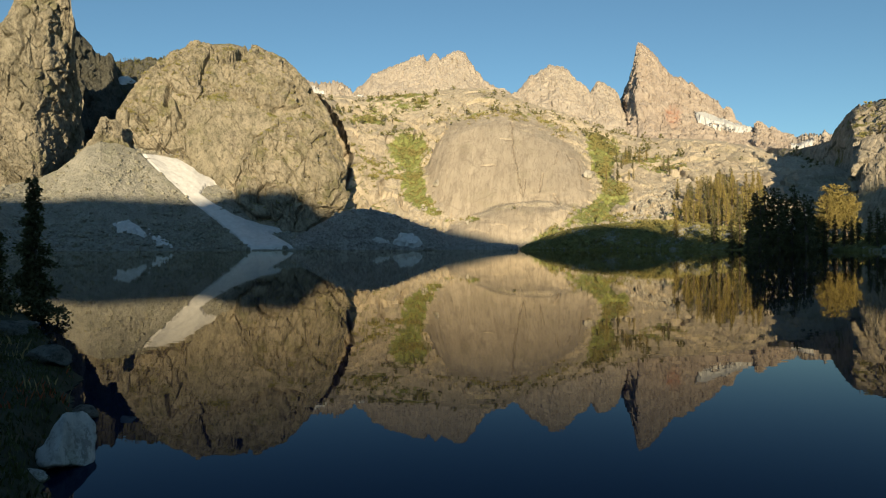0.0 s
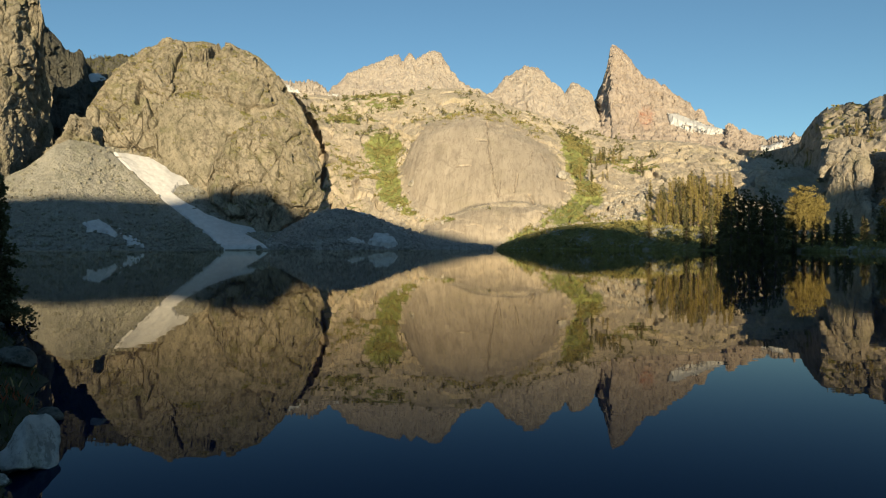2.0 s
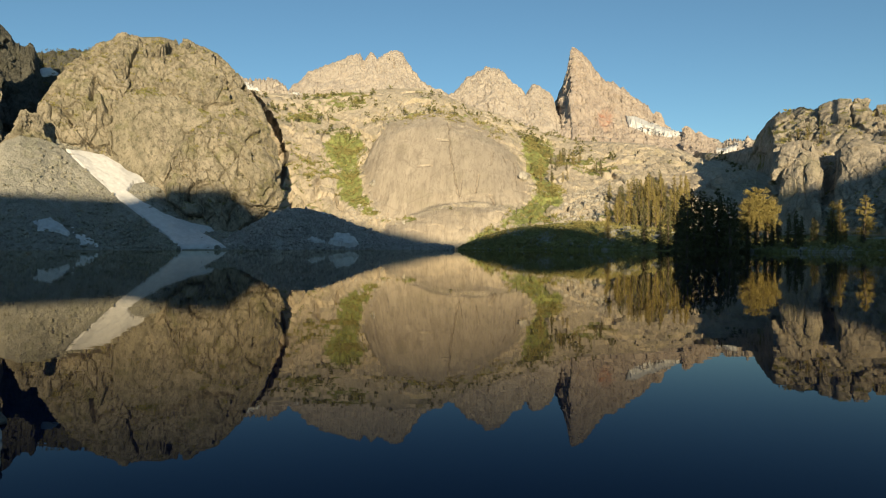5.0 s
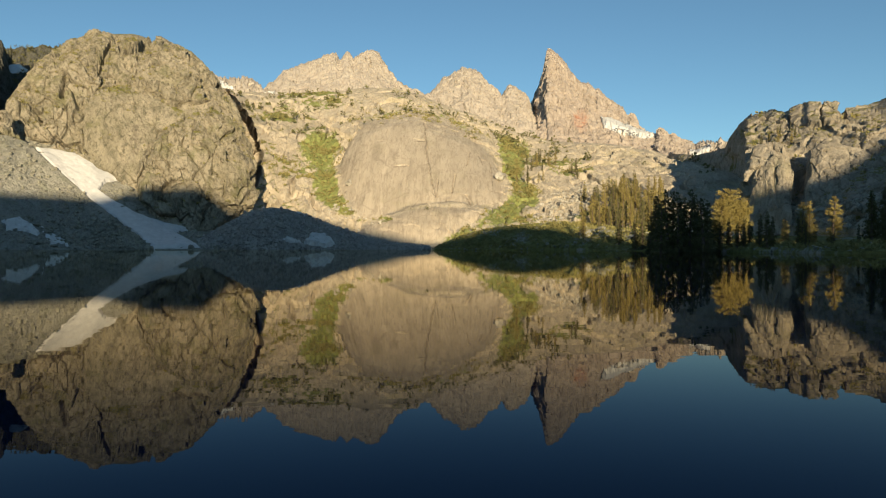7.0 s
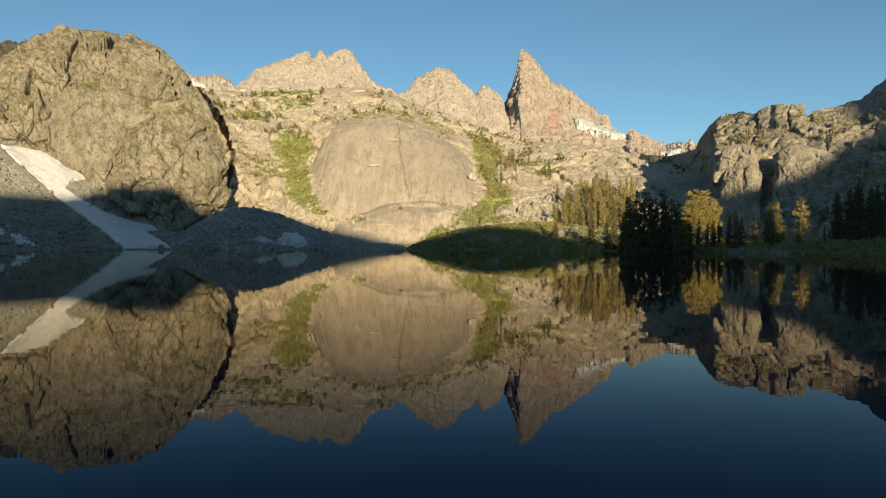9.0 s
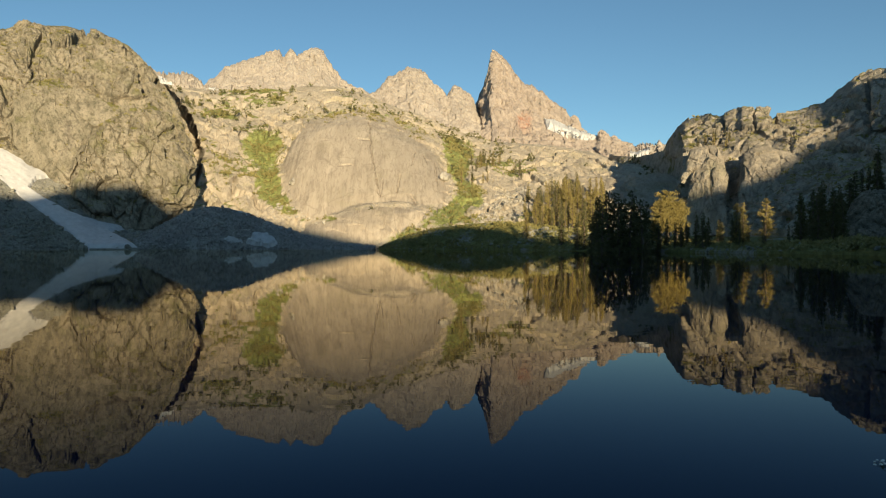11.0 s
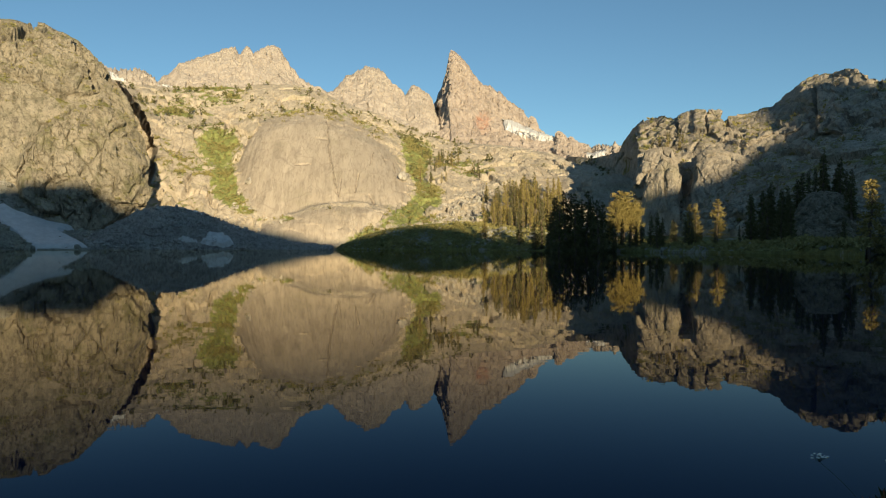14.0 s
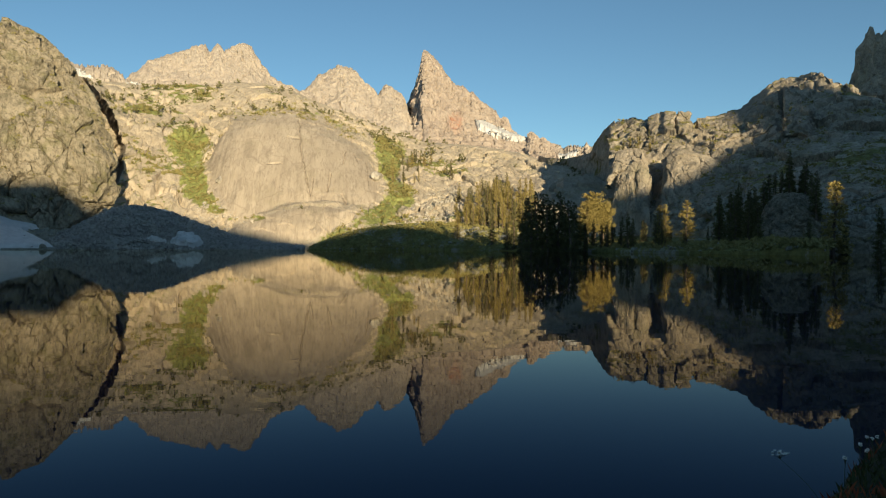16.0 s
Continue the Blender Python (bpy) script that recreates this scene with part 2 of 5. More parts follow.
def grid_mesh(name, P, material, attributes=None, closed=False, smooth=True):
    """A mesh from a grid of points (rows, columns, 3)."""
    nv, nu = P.shape[:2]
    idx = np.arange(nv * nu).reshape(nv, nu)
    quads = np.stack([idx[:-1, :-1], idx[:-1, 1:], idx[1:, 1:], idx[1:, :-1]], -1).reshape(-1, 4)
    return quads_mesh(name, P.reshape(-1, 3), quads, material, attributes, smooth)


def quads_mesh(name, verts, quads, material, attributes=None, smooth=True):
    me = bpy.data.meshes.new(name)
    k = quads.shape[1]
    me.vertices.add(len(verts)); me.vertices.foreach_set("co", np.asarray(verts, np.float32).ravel())
    me.loops.add(quads.size); me.loops.foreach_set("vertex_index", quads.astype(np.int32).ravel())
    me.polygons.add(len(quads))
    me.polygons.foreach_set("loop_start", np.arange(0, quads.size, k, dtype=np.int32))
    me.polygons.foreach_set("use_smooth", np.full(len(quads), smooth))
    for key, v in (attributes or {}).items():
        a = me.attributes.new(key, "FLOAT", "POINT")
        a.data.foreach_set("value", np.asarray(v, np.float32).ravel())
    me.update(calc_edges=True)
    me.validate()
    me.materials.append(material)
    return new(name, me)


def normals(P):
    n = np.cross(np.gradient(P, axis=1), np.gradient(P, axis=0))
    return n / (np.linalg.norm(n, axis=-1, keepdims=True) + 1e-9)


def place(az, d, z):
    a = np.radians(az)
    return np.stack([d * np.sin(a), d * np.cos(a), z + 0 * a], -1)


def line(nodes, az):
    t = np.array(sorted(nodes))
    return np.interp(az, t[:, 0], t[:, 1]), np.interp(az, t[:, 0], t[:, 2])


def smoothstep(x, a, b):
    t = np.clip((x - a) / (b - a), 0, 1)
    return t * t * (3 - 2 * t)


def loft(crest, foot, nu, nv, bow=0.0, power=1.0, mid=None, back=(60, 80), jag=(0, 0.1), relief=(), seed=1, soften=0.0, sink=10, calm=(), steepen=None, recess=None, still=0.75, swell=(), cracks=(), teeth=(0, 1.0)):
    """A mountain side: from a foot line up to a crest line (bearing, range, height), then down its back.
    bow 1 gives a dome's quarter round, 0 a straight slope. relief: (kind, height, size xyz) rows that roughen it."""
    lo, hi = max(min(crest)[0], min(foot)[0]), min(max(crest)[0], max(foot)[0])
    az = np.linspace(lo, hi, nu)
    cd, cz = line(crest, az)
    fd, fz = line(foot, az)
    if soften:
        k = max(1, int(soften * nu))
        ker = np.hanning(2 * k + 1); ker /= ker.sum()
        cd, fd, fz = (np.convolve(np.pad(a, k, mode="edge"), ker, "valid") for a in (cd, fd, fz))
    if jag[0]:
        q = np.stack([az * jag[1], 0 * az, 0 * az + seed], -1)
        cz = cz + jag[0] * fbm(q, 4, 0.6, seed, ridged=True)
    if teeth[0]:
        # a skyline of broken pinnacles at two widths
        for f, k in ((1.0, 0.6), (2.6, 0.4)):
            u = az * teeth[1] * f + 0.6 * value_noise(np.stack([az * teeth[1] * f * 0.7, 0 * az, 0 * az + seed], -1), seed)
            i_ = np.floor(u)
            rough = hash01(i_, 0 * i_, 0 * i_, seed + int(10 * f)) - 0.5
            cz = cz + teeth[0] * k * (rough + 0.5 * (1 - 2 * np.abs(u - i_ - 0.5)))
    v = np.linspace(0, 1, nv)[:, None]
    h = (1 - bow) * v + bow * (1 - np.cos(v * math.pi / 2))
    g = (1 - bow) * v**power + bow * np.sin(v * math.pi / 2)
    if mid:
        md, mz = line(mid, az)
        b0, b1, b2 = (1 - v) ** 2, 2 * v * (1 - v), v * v
        D = b0 * fd + b1 * (2 * md - (fd + cd) / 2) + b2 * cd
        Z = b0 * fz + b1 * (2 * mz - (fz + cz) / 2) + b2 * cz
    else:
        D, Z = fd + (cd - fd) * h, fz + (cz - fz) * g
    w = np.linspace(0.06, 1, 14)[:, None]
    D = np.vstack([fd - 1.0 + 0 * w[:1], D, cd + back[0] * w])
    Z = np.vstack([fz - sink + 0 * w[:1], Z, cz - back[1] * w**1.4])
    A = np.broadcast_to(az, D.shape)
    P = place(A, D, Z)
    N = normals(P)
    V = np.concatenate([[0], v[:, 0], 1 + w[:, 0]])[:, None] + 0 * A
    quiet = 1 - still * smoothstep(V, 0.84, 1.0)
    E_ = (P[..., 2] - EYE) / np.hypot(P[..., 0], P[..., 1]) * 450
    for poly, left, bulge, rim in calm:
        k = inside(A, E_ + 0.16 * rim * fbm(P / 30, 3, 0.5, seed), poly, rim)
        quiet = quiet * (1 - (1 - left) * smoothstep(k, 0.35, 0.65))
        P = P + N * (bulge * (smoothstep(k, 0.3, 1.0)) ** 0.6)[..., None]
    slab_k = 0 * A
    if steepen:
        # draw the upper part of one face towards the lake, so that it stands steeper
        poly, k = np.array(steepen[0]), inside(A + 0.35 * fbm(P / 28, 4, 0.6, seed + 1), E_ + 4 * fbm(P / 24, 4, 0.6, seed + 2), steepen[0], 20.0)
        rise = np.clip((E_ - poly[:, 1].min()) / (poly[:, 1].max() - poly[:, 1].min()), 0, 1)
        P = P * (1 - steepen[1] * rise * smoothstep(k, 0.1, 1.0))[..., None]
        slab_k = k
    if recess:
        # a deep cleft cut back into the face
        k = inside(A + 0.25 * fbm(P / 22, 4, 0.6, seed + 7), E_ + 2 * fbm(P / 20, 4, 0.6, seed + 8), recess[0], 3.0)
        P = P * (1 + recess[1] * smoothstep(k, 0.2, 0.8))[..., None]
    wob = 0.26 * fbm(P / 12, 4, 0.6, seed + 51) if swell or cracks else 0
    wob_e = 2.2 * fbm(P / 10, 4, 0.6, seed + 52) if swell or cracks else 0
    for poly, part_out, rim in swell:
        # a buttress that stands forward of the face, or (negative) an alcove
        P = P * (1 - part_out * smoothstep(inside(A + wob, E_ + wob_e, poly, rim), 0.15, 0.85))[..., None]
    for pts, wide, deep in cracks:
        P = P + N * (-deep * smoothstep(along(A + wob, E_ + wob_e, pts), 0.75 * wide, wide * 0.15))[..., None]
    for j, (kind, amp, size) in enumerate(relief):
        q = P / np.array(size)
        if kind == "fbm":
            d = fbm(q, 5, 0.55, seed + 31 * j)
        elif kind == "ridge":
            d = fbm(q, 4, 0.55, seed + 31 * j, ridged=True) - 0.3
        elif kind == "cells":
            q = q + 0.35 * np.stack([value_noise(q * 1.7 + k * 9, seed + k) for k in range(3)], -1)
            val, gap = cells(q, seed + 31 * j)
            d = (val - 0.5) * 1.4 - 0.35 * smoothstep(gap, 0.16, 0.0)
        elif kind == "seam":
            d = (fbm(q, 4, 0.55, seed + 31 * j, ridged=True) - 0.3) * (1 - quiet) / np.maximum(quiet, 0.05)
        elif kind == "fine":
            d = fbm(q, 5, 0.62, seed + 31 * j)
        elif kind == "facet":
            # tilted blocks, crowded in some places and missing in others
            q = q + np.stack([0.45 * q[..., 2], -0.3 * q[..., 2], 0.25 * q[..., 0]], -1) + 0.45 * np.stack([value_noise(q * 1.3 + k * 9, seed + k) for k in range(3)], -1)
            val, gap = cells(q, seed + 31 * j)
            tilt = value_noise(q * 0.9 + 40 * val[..., None], seed + 5)
            d = ((val - 0.5) * 0.9 + 0.7 * tilt - 0.25 * smoothstep(gap, 0.12, 0.0)) * (0.2 + 0.8 * smoothstep(fbm(P / 38, 3, 0.5, seed + 6), -0.15, 0.3))
        elif kind == "block":
            q = q + np.stack([0.35 * q[..., 2], -0.2 * q[..., 2], 0.2 * q[..., 0]], -1) + 0.3 * np.stack([value_noise(q * 1.6 + k * 9, seed + k) for k in range(3)], -1)
            d, gap = blocks(q, seed + 31 * j)
            d = (d - 0.3 * smoothstep(gap, 0.1, 0.0)) * (0.3 + 0.7 * smoothstep(fbm(P / (3.2 * max(size)), 3, 0.5, seed + 6 + j), -0.25, 0.3))
        elif kind == "groove":
            q = q + 0.5 * np.stack([value_noise(q * 0.6 + k * 5, seed + k) for k in range(3)], -1)
            g1 = np.abs(fbm(q, 3, 0.5, seed + 31 * j))
            d = -smoothstep(g1, 0.075, 0.0) * smoothstep(value_noise(q * 0.45, seed + 3), -0.25, 0.25)
        P = P + N * (amp * d * quiet * smoothstep(V, 0.0, 0.04))[..., None]
    return dict(P=P, V=V, A=A + 0, N=normals(P), cz=cz, slab=slab_k)


def cover(name, s, mask, lift, material, label, category, ragged=0.25, size=6.0, calm=6):
    """A sheet of snow or turf lying on the loft s where mask (rows, columns) is over a half; its rim tapers into the ground."""
    P, N = s["P"].copy(), s["N"]
    for _ in range(calm):
        P[1:-1, 1:-1] = (P[1:-1, 1:-1] * 2 + P[:-2, 1:-1] + P[2:, 1:-1] + P[1:-1, :-2] + P[1:-1, 2:]) / 6
    m = mask + ragged * fbm(P / size, 4, 0.6, 5)
    nv, nu = m.shape
    idx = np.arange(nv * nu).reshape(nv, nu)
    quads = np.stack([idx[:-1, :-1], idx[:-1, 1:], idx[1:, 1:], idx[1:, :-1]], -1).reshape(-1, 4)
    keep = m.ravel()[quads].max(1) > 0.5
    quads = quads[keep]
    used, inv = np.unique(quads, return_inverse=True)
    up = np.array([0, 0, 0.6]) + N
    Q = P + up * (lift * (smoothstep(m, 0.42, 0.62) * 1.25 - 0.25))[..., None]
    ob = quads_mesh(name, Q.reshape(-1, 3)[used], inv.reshape(-1, 4), material)
    return tagged(ob, label, category)


def inside(A, Z, pts, rim=8.0):
    """1 inside a polygon of (bearing, height) corners, 0 outside, blended over its rim."""
    pts = np.array(pts, float)
    res = np.zeros(A.shape, bool)
    dist = np.full(A.shape, 1e9)
    sx, sy = 7.6, 1.0  # metres a degree at the usual range
    for (x0, y0), (x1, y1) in zip(pts, np.roll(pts, -1, 0)):
        cross = ((y0 > Z) != (y1 > Z)) & (A < (x1 - x0) * (Z - y0) / (y1 - y0 + 1e-9) + x0)
        res ^= cross
        ax, ay, bx, by = (A - x0) * sx, (Z - y0) * sy, (x1 - x0) * sx, (y1 - y0) * sy
        t = np.clip((ax * bx + ay * by) / (bx * bx + by * by + 1e-9), 0, 1)
        dist = np.minimum(dist, np.hypot(ax - t * bx, ay - t * by))
    return np.clip(0.5 + np.where(res, dist, -dist) / rim, 0, 1)


def elev(s):
    """Height per 450 m of range, to lay patches over a slope by bearing and steepness of sight."""
    P = s["P"]
    return (P[..., 2] - EYE) / np.hypot(P[..., 0], P[..., 1]) * 450


def structure(ob, label, category):
    return tagged(ob, label, category, kind="structure")


# ---------------------------------------------------------------- the plan: (bearing, range, height)
FAR_LEFT = [(-38.15, 700, 160), (-35.74, 700, 166.7), (-33.61, 700, 165.4), (-31.8, 700, 163), (-30.3, 700, 165), (-28.96, 700, 170.2), (-26.85, 700, 169), (-24.1, 700, 163.7)]
TOWER = [(-48.8, 500, 94.8), (-46, 500, 114.5), (-42.67, 495, 128.7), (-40.77, 490, 121.4), (-38.78, 485, 129), (-38.09, 485, 141), (-37.36, 485, 164.1), (-36.29, 485, 185.5), (-35.22, 485, 184.3), (-34.77, 485, 155.4), (-34.63, 485, 142.3), (-34.49, 492, 130.8), (-34.35, 498, 111.7), (-34.21, 504, 91.9), (-34.07, 510, 73.3), (-33.93, 516, 54.3), (-33.79, 520, 49.2)]
TOWER_BACK = [(-36.72, 640, 183.4), (-35.32, 640, 183.9), (-34.54, 640, 182.3), (-34.28, 640, 172.1), (-33.58, 640, 162.5), (-33.06, 640, 154.8), (-32.52, 640, 154.6), (-32.25, 640, 156.8), (-31.97, 640, 152.2), (-31.72, 640, 137.9), (-31.31, 640, 122.3), (-30.61, 640, 104.5), (-29.65, 640, 83.3), (-28.62, 640, 66.1)]
KNOB = [(-33.76, 468, 51.8), (-33.31, 468, 63.5), (-33.08, 468, 72.9), (-32.78, 468, 77.1), (-32.49, 468, 78.3), (-32.2, 468, 76.5), (-31.8, 468, 76.8), (-31.47, 468, 74.6), (-31.34, 468, 69.6), (-31.13, 468, 64), (-30.77, 468, 58.1), (-30.42, 468, 51.5)]
DOME = [(-31.79, 505, 83.8), (-31.59, 510, 92.1), (-30.93, 515, 102.7), (-30.16, 520, 110.7), (-29.09, 530, 125.6), (-27.99, 540, 135.7), (-27.27, 540, 140.3), (-26.39, 540, 144.6), (-25, 545, 146.7), (-24, 550, 148.3), (-23, 550, 147), (-22.05, 550, 148.8), (-20.85, 540, 141.9), (-19.96, 530, 135.3), (-19.25, 520, 126.7), (-18.39, 510, 114.5), (-17.7, 500, 100.9), (-16.84, 490, 85.9), (-16.26, 482, 71.5), (-15.85, 474, 55.7), (-15.56, 466, 37.4)]
DOME_FOOT = [(-31.82, 482, 68), (-30.11, 476, 57.3), (-28.22, 470, 54.6), (-27.07, 466, 52.1), (-26.23, 461, 45.6), (-25.55, 456, 33), (-23.98, 450, 22.3), (-22.38, 447, 15.6), (-20.35, 444, 10.8), (-18.49, 444, 11.5), (-17.03, 448, 16.2), (-15.59, 456, 24.6)]
RIDGE_SNOW = [(-21.36, 1080, 248.3), (-19.37, 1080, 253.3), (-18.48, 1080, 246.8), (-17.96, 1080, 238.9), (-17.35, 1080, 238.1), (-16.86, 1080, 241.2), (-15.71, 1080, 241.9), (-15.21, 1080, 236.8), (-14.8, 1080, 227.6), (-14.05, 1080, 222.7), (-12.37, 1080, 220.2)]
PEAK_W = [(-15.09, 1150, 233.4), (-14.46, 1150, 247.8), (-13.88, 1150, 256.2), (-13.33, 1150, 269.8), (-11.51, 1150, 284.7), (-10.57, 1150, 292.5), (-10.02, 1150, 299.1), (-9.37, 1150, 300.5), (-9.08, 1150, 291.1), (-8.82, 1150, 294.8), (-8.47, 1150, 302.9), (-8.21, 1150, 298.7), (-8, 1150, 291.9), (-7.56, 1150, 302.6), (-7, 1150, 307.3), (-6.48, 1150, 308.5), (-6.01, 1150, 301.8), (-5.58, 1150, 289.7), (-5.24, 1150, 276.7), (-4.65, 1150, 260.2), (-3.78, 1150, 251.6), (-2.7, 1150, 243.8), (-1.62, 1150, 235)]
PEAK_M = [(-2.49, 1250, 258.1), (-1.83, 1250, 266.9), (-1.16, 1250, 286), (-0.51, 1250, 291.8), (-0.28, 1250, 298.4), (0.38, 1250, 305), (0.94, 1250, 306.8), (1.55, 1250, 304.7), (1.98, 1250, 295), (2.32, 1250, 285.4), (2.62, 1250, 276.7), (3.18, 1250, 270.7), (3.52, 1250, 259.1), (3.74, 1250, 266.7), (4.01, 1250, 276.1), (4.48, 1250, 273), (5.12, 1250, 263.1), (5.46, 1250, 255.3), (5.79, 1250, 234.1), (6.17, 1250, 219.6)]
SPIRE = [(5.3, 1300, 223.8), (5.66, 1300, 248.4), (6.02, 1300, 266), (6.43, 1300, 287.5), (6.75, 1300, 311.8), (6.94, 1300, 332.1), (7.04, 1300, 349.5), (7.22, 1300, 351.3), (7.47, 1300, 345.2), (7.97, 1300, 332), (8.51, 1300, 316.9), (8.88, 1300, 304.8), (9.38, 1300, 291.6), (10.31, 1300, 283.8), (10.73, 1300, 275.5), (11.39, 1300, 263.1), (12.13, 1300, 250.6), (12.71, 1300, 241.2), (13.03, 1300, 227.3), (13.28, 1300, 229), (13.45, 1300, 228.8), (13.77, 1300, 212.1), (14.58, 1300, 193.9), (15.11, 1300, 185.6), (15.33, 1300, 202.6), (15.61, 1300, 201.3), (15.97, 1300, 190.4), (16.46, 1300, 192.7), (16.86, 1300, 181.8), (17.5, 1300, 175.4)]
SPIRE_E = [(15.8, 1200, 160.2), (16.61, 1200, 162.9), (17.22, 1200, 162.3), (17.5, 1200, 165.5), (17.82, 1200, 159.9), (18.42, 1200, 162.7), (19.09, 1200, 160.3), (19.61, 1200, 163.1), (20.19, 1200, 157.2), (21.75, 1200, 150.3)]
SLOPE_TOP = [(-20.17, 640, 142), (-18.56, 660, 140.7), (-17.35, 700, 145.1), (-14.67, 720, 148), (-12.37, 720, 147.3), (-10.68, 720, 150.4), (-8.97, 720, 152.8), (-7.25, 720, 156.2), (-5.09, 720, 155.6), (-2.92, 720, 150.4), (-0.76, 720, 139.4), (1.41, 720, 130.9), (3.13, 710, 117.9), (5.29, 705, 108.5), (7.43, 700, 100.8), (9.98, 690, 97.5), (12.5, 690, 94.4), (14.56, 690, 90.3), (15.99, 690, 83.5), (17.8, 680, 79.5), (20.18, 650, 77.1), (22.88, 600, 63.5), (26.23, 520, 50)]
SLOPE_MID = [(-20.16, 540, 86.8), (-17.35, 545, 81), (-15.72, 545, 71.5), (-14.07, 560, 71.9), (-11.55, 570, 74), (-9.86, 570, 72.2), (-7.29, 570, 81.5), (-2.09, 570, 82), (2.24, 570, 75.2), (4.83, 560, 65), (8.26, 555, 59.7), (12.47, 540, 52.3), (16.57, 500, 41), (20.54, 470, 34.3), (26.2, 440, 27.7)]
SLOPE_FOOT = [(-20.15, 470, 4), (-15.73, 470, 7.5), (-12.41, 462, 10.9), (-9.03, 450, 9.1), (-6.47, 430, 3.2), (-2.15, 425, 1.9), (2.18, 412, 2.5), (6.49, 400, 2.5), (10.74, 390, 2.5), (14.48, 385, 2.6), (18.53, 380, 2.6), (26.17, 370, 2.6)]
TALUS = [(-48.66, 400, 6.4), (-45.05, 410, 11.5), (-42.07, 425, 22.9), (-39.87, 440, 31.4), (-38.24, 450, 35.6), (-36.9, 455, 38.7), (-35.53, 455, 44.5), (-34.54, 455, 51.6), (-33.75, 455, 57.7), (-32.85, 458, 61.5), (-31.76, 460, 61.3), (-30.66, 462, 58.8), (-30.04, 460, 54.1), (-29.37, 455, 48.2), (-28.25, 448, 39.6), (-26.72, 436, 27.2), (-25.17, 424, 17.2), (-23.78, 412, 7.6), (-22.7, 402, 1.4)]
TALUS_FOOT = [(-48.64, 330, 1.3), (-43.55, 360, 0.9), (-38.87, 380, 0.6), (-34.82, 390, 0.4), (-30.14, 396, 0.4), (-26.34, 400, 0.6), (-22.7, 400, 0.5)]
MORAINE = [(-19.95, 415, 1.3), (-19.28, 420, 5.2), (-18.36, 426, 10.6), (-17.36, 430, 15.5), (-16.14, 432, 20.8), (-14.91, 432, 23.8), (-14.08, 432, 24.2), (-13.04, 432, 23), (-11.99, 432, 21.2), (-10.94, 432, 17.9), (-9.67, 432, 14.4), (-8.18, 432, 10.5), (-6.9, 432, 6.8), (-5.18, 428, 4.5), (-2.15, 420, 1.9)]
MORAINE_FOOT = [(-19.95, 402, 0.4), (-15.32, 402, 0.3), (-9.04, 402, 0.3), (-2.15, 405, 0.3)]
BANK = [(-1.72, 405, 1.2), (-0.85, 395, 3.7), (0.24, 395, 6.7), (1.54, 395, 9.8), (3.06, 395, 12.2), (5.22, 395, 13.7), (7.79, 395, 14.6), (10.33, 395, 13.9), (12.84, 395, 12), (14.9, 380, 9.3), (18.13, 350, 6), (21.66, 310, 4.2), (25.43, 270, 3), (30.37, 230, 2.5), (36.37, 190, 2.1)]
BANK_FOOT = [(-1.72, 385, 0.6), (1.75, 372, 0.4), (6.06, 350, 0.5), (10.32, 330, 0.4), (14.48, 290, 0.4), (18.52, 245, 0.6), (22.42, 215, 0.6), (26.16, 195, 0.6), (30.36, 175, 0.7), (36.37, 150, 0.8)]
CRAG = [(21.31, 520, 79.7), (21.64, 512, 86.2), (22.38, 490, 85.1), (23.03, 472, 82.6), (23.9, 456, 78.6), (24.55, 450, 79.8), (25.42, 450, 80.6), (25.98, 450, 81), (27.07, 450, 80), (27.56, 450, 76.8), (27.72, 450, 77.4), (28.58, 450, 76.3), (29.73, 455, 78.2), (30.7, 460, 80.8), (31.69, 460, 88.4), (32.52, 455, 92.9), (33.32, 455, 95.2), (34.22, 450, 94.3), (35.11, 440, 94.2), (35.82, 430, 91.7), (36.53, 420, 87.3), (37.23, 415, 82.9), (38.27, 405, 75.9), (39.57, 395, 67.8), (43.81, 350, 51.6), (48.24, 320, 42.2)]
CRAG_FOOT = [(17.94, 430, 14.9), (20.51, 400, 12.9), (22.44, 380, 11.7), (25.07, 350, 9.7), (27.63, 325, 8.7), (30.38, 300, 8), (31.27, 285, 8.2), (35.62, 262, 7.5), (39.65, 240, 6.8), (48.26, 190, 4.7)]
CRAG_MID = [(21.28, 408, 50.5), (22.32, 404, 49.1), (23.45, 402, 46.7), (24.39, 399, 43.5), (25.87, 390, 41.2), (27.47, 381, 37.9), (28.66, 374, 39.5), (31.79, 364, 41.6), (35.23, 345, 41.9), (39.64, 310, 30), (48.26, 250, 18.8)]
SPUR = [(13.8, 725, 69.9), (14.54, 705, 73.5), (15.29, 685, 76.2), (16.19, 655, 81.7), (17.8, 610, 73.6), (19.08, 575, 71.8), (19.92, 555, 71.3), (20.2, 548, 76.9), (20.93, 530, 84.5), (21.72, 512, 87.6), (21.94, 508, 81.1)]
SPUR_FOOT = [(13.79, 718, 67.6), (15.27, 665, 58.3), (16.57, 620, 50.4), (18.57, 560, 41.9), (20.73, 500, 34.5), (21.85, 470, 32.3)]
BASTION_WEST = [(21.25, 396, 34), (21.56, 394, 46.5), (21.87, 392, 51), (22.4, 390, 51.9), (23.21, 388, 53.2), (23.82, 386, 51.1), (24.16, 386, 44.6), (24.35, 386, 29.9)]
BASTION_EAST = [(25.15, 376, 29.1), (25.29, 376, 40.4), (25.51, 376, 46), (26.22, 376, 48.6), (27.4, 376, 47.8), (28.65, 376, 45.2), (29.73, 376, 39.4), (30.5, 370, 30.5)]
